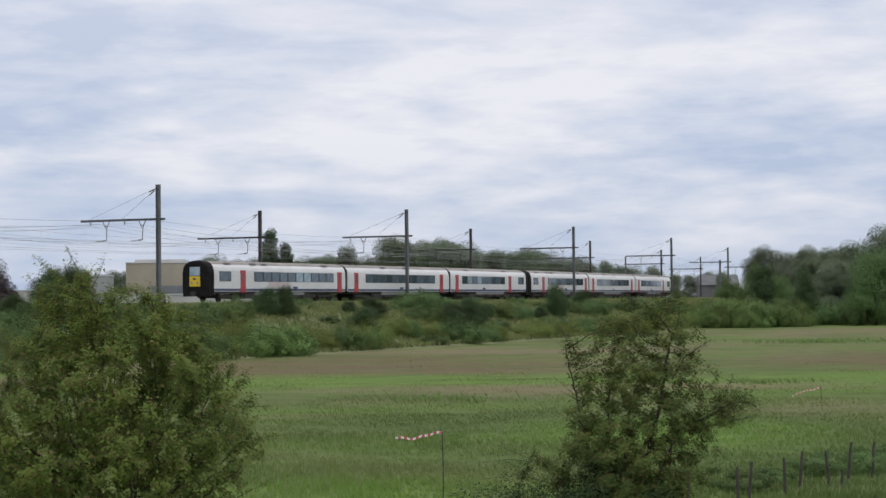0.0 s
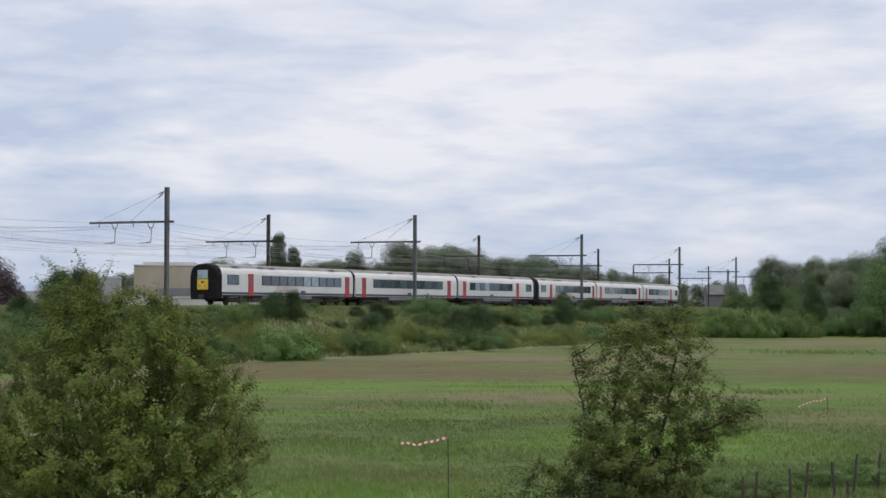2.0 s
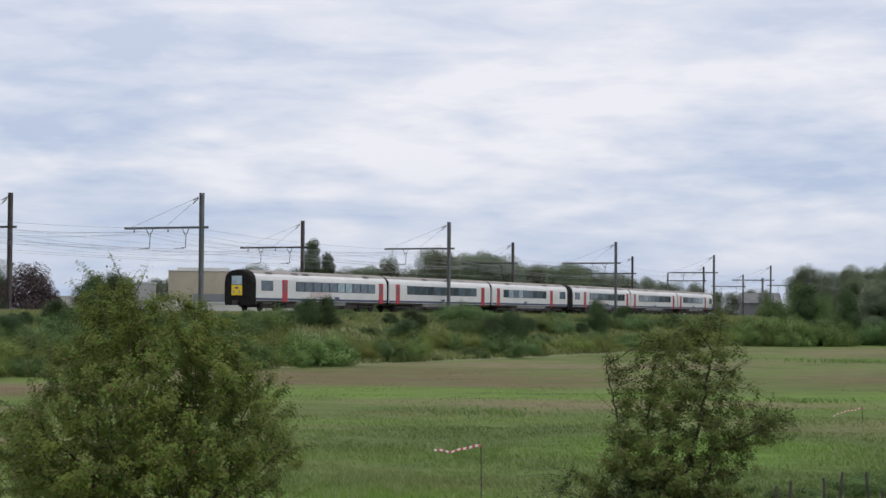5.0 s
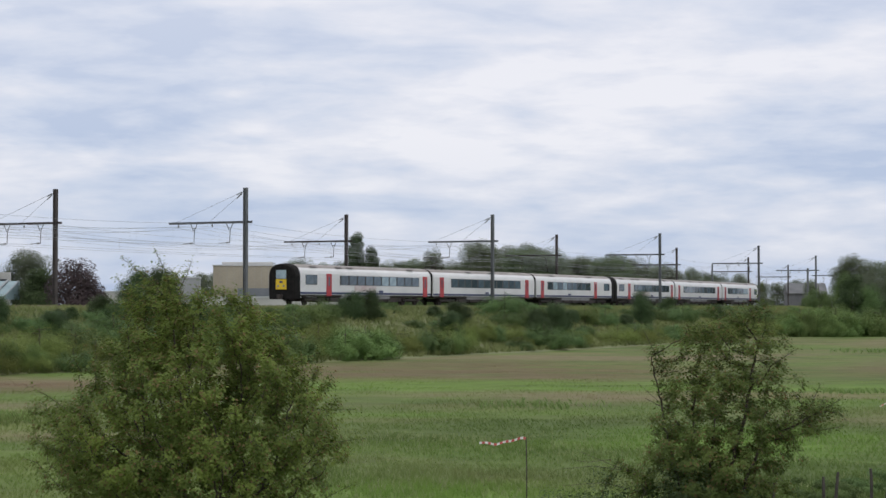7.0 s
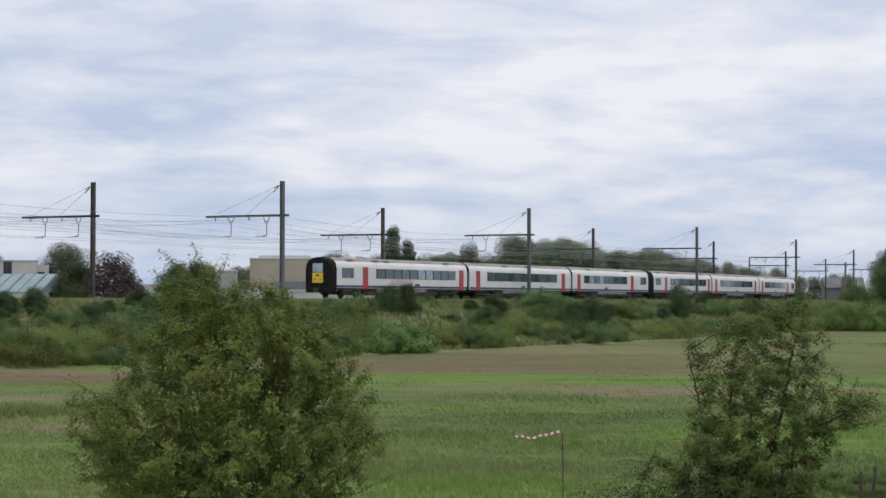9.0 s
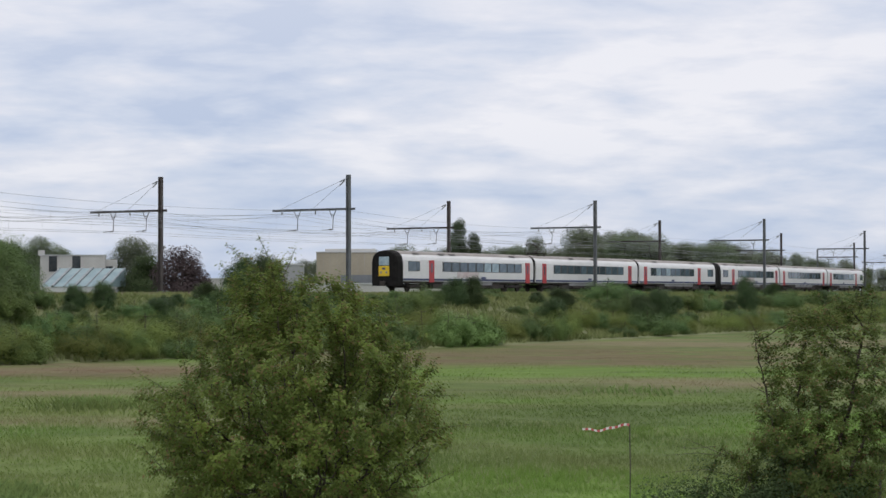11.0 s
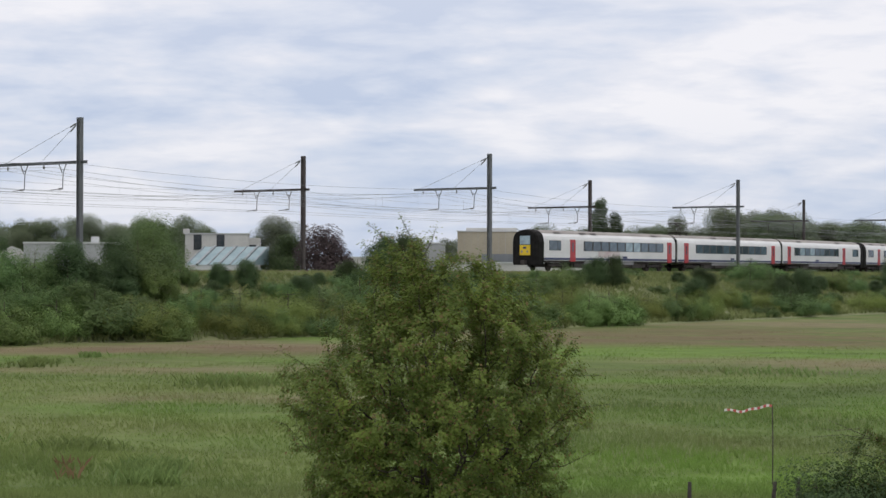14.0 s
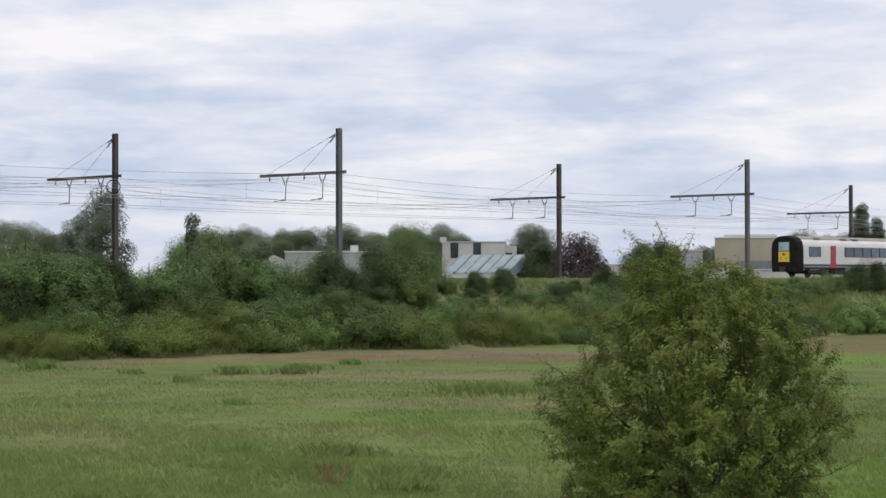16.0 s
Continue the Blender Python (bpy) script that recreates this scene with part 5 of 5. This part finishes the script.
b = house("white_villa", polar(-15.93, 262), 14, "white flat-roofed building with dark tall windows", "building")
part("wall", boxed(-4.7, 3.6, 0, 8, 0, 8.7), M_PLASTER, b)
part("chimney", boxed(-5.0, -4.2, 0.5, 1.8, 8.7, 9.4, bevel=0.03), M_PLASTER, b)
part("wing", boxed(3.6, 5.1, 1, 7, 0, 8.2), M_PLASTER, b)
part("roof", boxed(-4.8, 3.7, -0.1, 8.1, 8.7, 8.82), M_SHEET, b)
for x in (-3.6, -0.6):
    w = part("window", boxed(x, x + 1.05, -0.05, 0.02, 6.6, 8.62), M_SEAL, b)
    part("pane", boxed(x + 0.08, x + 0.97, -0.07, -0.045, 6.7, 8.54), M_DARKWIN, w)
w = part("window", boxed(3.7, 4.6, 0.95, 1.02, 7.0, 7.3), M_DARKWIN, b)
b = house("glasshouse", polar(-15.5, 245), 14, "glasshouse with pale blue ribbed roof", "glasshouse")
part("wall", boxed(-5.0, 2.0, 0, 6, 0, 4.6), M_SHEET, b)
bm = bmesh.new()
v = [bm.verts.new(p) for p in ((-6.2, -0.1, 4.6), (2.0, -0.1, 4.6), (4.0, 6, 6.9), (-4.2, 6, 6.9), (-4.2, 6.1, 4.6), (4.0, 6.1, 4.6))]
for f in ((0, 1, 2, 3), (0, 3, 4), (1, 5, 2), (3, 2, 5, 4)):
    bm.faces.new([v[i] for i in f])
roof = part("roof", bm, M_GLASSROOF, b)
for k in range(7):
    bm = bmesh.new()
    x = -6.1 + 1.33 * k
    tube(bm, [(x, -0.12, 4.62), (x + 2.0, 6, 6.93)], 0.1 + 0.1 * (k % 2), 4)
    part("rib", bm, M_RIB, roof)
b = house("grey_warehouse", polar(-19.9, 250), 18, "grey flat-roofed warehouse behind the bank", "building")
part("wall", boxed(-7, 5.5, 0, 14, 0, 7.2), M_CONC, b)
part("roof", boxed(-7.1, 5.6, -0.1, 14.1, 7.2, 7.4), M_SHEET, b)
part("roof_unit", boxed(1.2, 2.2, 1, 2, 7.4, 8.1, bevel=0.03), M_SHEET, b)
ob = thing("street_lamp", Matrix.Translation(polar(-11.5, 300)), "slim street lamp with a short curved arm", "street lamp")
pole = part("pole", tube(bmesh.new(), [(0, 0, 0), (0, 0, 5), (0, 0, 7.2), (0.15, 0, 7.55), (0.6, 0, 7.65)], [0.09, 0.07, 0.05, 0.045, 0.04], 8), M_SHEET, ob)
part("lamp_head", boxed(0.5, 1.3, -0.18, 0.18, 7.55, 7.72, bevel=0.05), M_UNDER, ob)
b = house("storage_tent", polar(-22.6, 260), 20, "white domed storage tent behind the bank", "tent")
bm = bmesh.new()
for x in (-5.5, -2.5, 0.5, 3.5):
    prof = [(x - 1.5, 0.0), (x - 1.5, 6.0), (x - 1.0, 6.6), (x, 7.0), (x + 1.0, 6.6), (x + 1.5, 6.0), (x + 1.5, 0.0)]
    front = [bm.verts.new((px, 0, pz)) for px, pz in prof]
    back = [bm.verts.new((px, 8, pz)) for px, pz in prof]
    for k in range(6):
        bm.faces.new((front[k], front[k + 1], back[k + 1], back[k]))
    bm.faces.new(front[::-1])
    bm.faces.new(back)
part("canvas", bm, M_PLASTER, b)
b = house("station_house", polar(8.05, 470), 0, "dark slate-grey house with pitched roof by the line", "building")
part("wall", boxed(-5.2, 3.6, 0, 8, 0, 6.8), M_SLATE, b)
bm = loft([(-0.4, 6.8), (4, 9.2), (8.4, 6.8)], [-5.5, 3.9])
part("roof", bm, M_SLATE, b)
part("window", boxed(1.0, 2.4, -0.06, 0.02, 4.8, 6.2), M_DARKWIN, b)

# ---- grass ----


def blades(name, pts, h, w, rng, material, label, category, per=5, bend=0.85):
    """Tufts: per thin bent blades at each point."""
    n = len(pts)
    base = np.repeat(pts, per, 0) + rng.normal(size=(n * per, 3)) * np.array([0.09, 0.09, 0.0]) * np.repeat(w, per)[:, None] * 8
    ang = rng.uniform(0, 2 * np.pi, n * per)
    out = np.stack([np.cos(ang), np.sin(ang), np.zeros_like(ang)], 1)
    side = np.stack([-np.sin(ang), np.cos(ang), np.zeros_like(ang)], 1)
    hh = (np.repeat(h, per) * rng.uniform(0.55, 1.25, n * per))[:, None]
    ww = (np.repeat(w, per) * rng.uniform(0.7, 1.3, n * per))[:, None]
    lean = rng.uniform(0.1, bend, (n * per, 1))
    up = np.array([0, 0, 1.0])
    v = np.stack([base - side * ww, base + side * ww, base + up * hh * 0.6 + out * hh * lean * 0.35 + side * ww * 0.7, base + up * hh + out * hh * lean], 1).reshape(-1, 3)
    m = n * per
    me = bpy.data.meshes.new(name)
    me.vertices.add(4 * m)
    me.vertices.foreach_set("co", v.astype(np.float32).ravel())
    me.loops.add(4 * m)
    me.loops.foreach_set("vertex_index", np.arange(4 * m, dtype=np.int32))
    me.polygons.add(m)
    me.polygons.foreach_set("loop_start", np.arange(0, 4 * m, 4, dtype=np.int32))
    me.update(calc_edges=True)
    me.materials.append(material)
    return tagged(new(name, me), label, category, kind="stuff")


rng = np.random.default_rng(9)


def meadow_points(n, power):
    r = 23 * (240 / 23) ** (rng.uniform(0, 1, n) ** power)
    az = np.radians(rng.uniform(-32, 15, n))
    x, y = r * np.sin(az), r * np.cos(az)
    u = (y - 200) / 100
    clear = x - (-2.333 + 40.41 * u - 4.084 * u * u) > 12.5
    x, y, r = x[clear], y[clear], r[clear]
    near = rng.uniform(0, 1, len(r)) < np.interp(r, (70, 150), (1, 0.25))
    x, y, r = x[near], y[near], r[near]
    z = np.array([field_z(a, b) for a, b in zip(x, y)])
    tall = np.array([1.0 + 0.75 * noise.noise((a * 0.22, b * 0.22, 2.2)) + 0.45 * noise.noise((a * 0.9, b * 0.9, 6.1)) for a, b in zip(x, y)])
    return np.stack([x, y, z - 0.06], 1), r, tall


p, r, tall = meadow_points(210000, 1.05)
blades("meadow_grass", p, (0.06 + 2.7 / r) * tall * np.interp(r, (50, 110), (1, 0.5)), 0.0026 + 0.00007 * r, rng, M_BLADE, "tall soft hay grass going to seed", "grass", per=4, bend=0.6)
p, r, tall = meadow_points(60000, 1.0)
keep = (r < 75) & np.array([noise.noise((a * 0.08, b * 0.11, 9.4)) + 0.35 * noise.noise((a * 0.5, b * 0.5, 1.4)) > 0.1 for a, b, _ in p])
p, r, tall = p[keep], r[keep], tall[keep]
blades("seed_heads", p, (0.1 + 2.3 / r) * tall, 0.0012 + 0.000028 * r, rng, M_SEED, "pale straw seed heads standing over the grass", "grass", per=3, bend=0.4)
n = 42000
yy, oo = rng.uniform(80, 340, n), rng.uniform(-15.3, 0.2, n)
pts = np.array([(*beside(a, o).xy, bank_z(o, a) - 0.05) for a, o in zip(yy, oo) if o > -foot(a) - 0.2])
n = len(pts)
blades("bank_grass", pts, np.full(n, 0.42), np.full(n, 0.024), rng, M_BLADE_BANK, "rough pale grass on the embankment", "grass", per=4)

# darker sedge clumps and rusty dock plants in the meadow: bearing, distance, height
M_SEDGE = foliage("sedge_blades", (0.135, 0.192, 0.066), (0.205, 0.272, 0.09))
M_DOCK = foliage("dock_seed", (0.2, 0.12, 0.07), (0.27, 0.18, 0.1))
for k, (az, r, h, w) in enumerate(((-28.46, 87, 0.7, 0.5), (-25.85, 81, 0.45, 0.3), (-24.3, 74, 0.5, 0.3), (-21.4, 79, 0.5, 0.5), (-19.6, 88, 0.5, 0.3), (-15.4, 66, 0.6, 1.4), (-17.8, 37, 0.55, 0.45),
                                   (-19.95, 44, 0.5, 0.5), (-22.9, 46, 0.45, 0.5), (-26.7, 36, 0.5, 0.8), (-17.9, 38.5, 0.5, 0.4), (-15.3, 68, 0.6, 1.0), (-21.0, 82, 0.5, 0.6), (-22.9, 62, 0.4, 0.3),
                                   (0.2, 75, 0.4, 1.4), (9.2, 89, 0.4, 1.3), (10.7, 168, 0.6, 4.0), (-17.6, 39.6, 0.5, 0.5), (-20.3, 38.2, 0.5, 0.25), (-20.2, 39.8, 0.5, 0.2), (-23.0, 80, 0.6, 0.4))):
    p = polar(az, r)
    dock = k in (18, 19)
    n = 6 if dock else int(50 + 45 * w)
    q = np.stack([rng.normal(size=n) * w * 0.8, rng.normal(size=n) * w * 0.9, np.zeros(n)], 1)
    ob = blades("dock_plant" if dock else "sedge_clump", q, np.full(n, h * (0.6 if dock else 0.55)), np.full(n, 0.008 + 0.0001 * r), rng, M_DOCK if dock else M_SEDGE,
                "rusty red dock going to seed in the grass" if dock else "dark green sedge clump in the meadow", "plant", per=4)
    ob.location = (p.x, p.y, field_z(p.x, p.y) - 0.06)
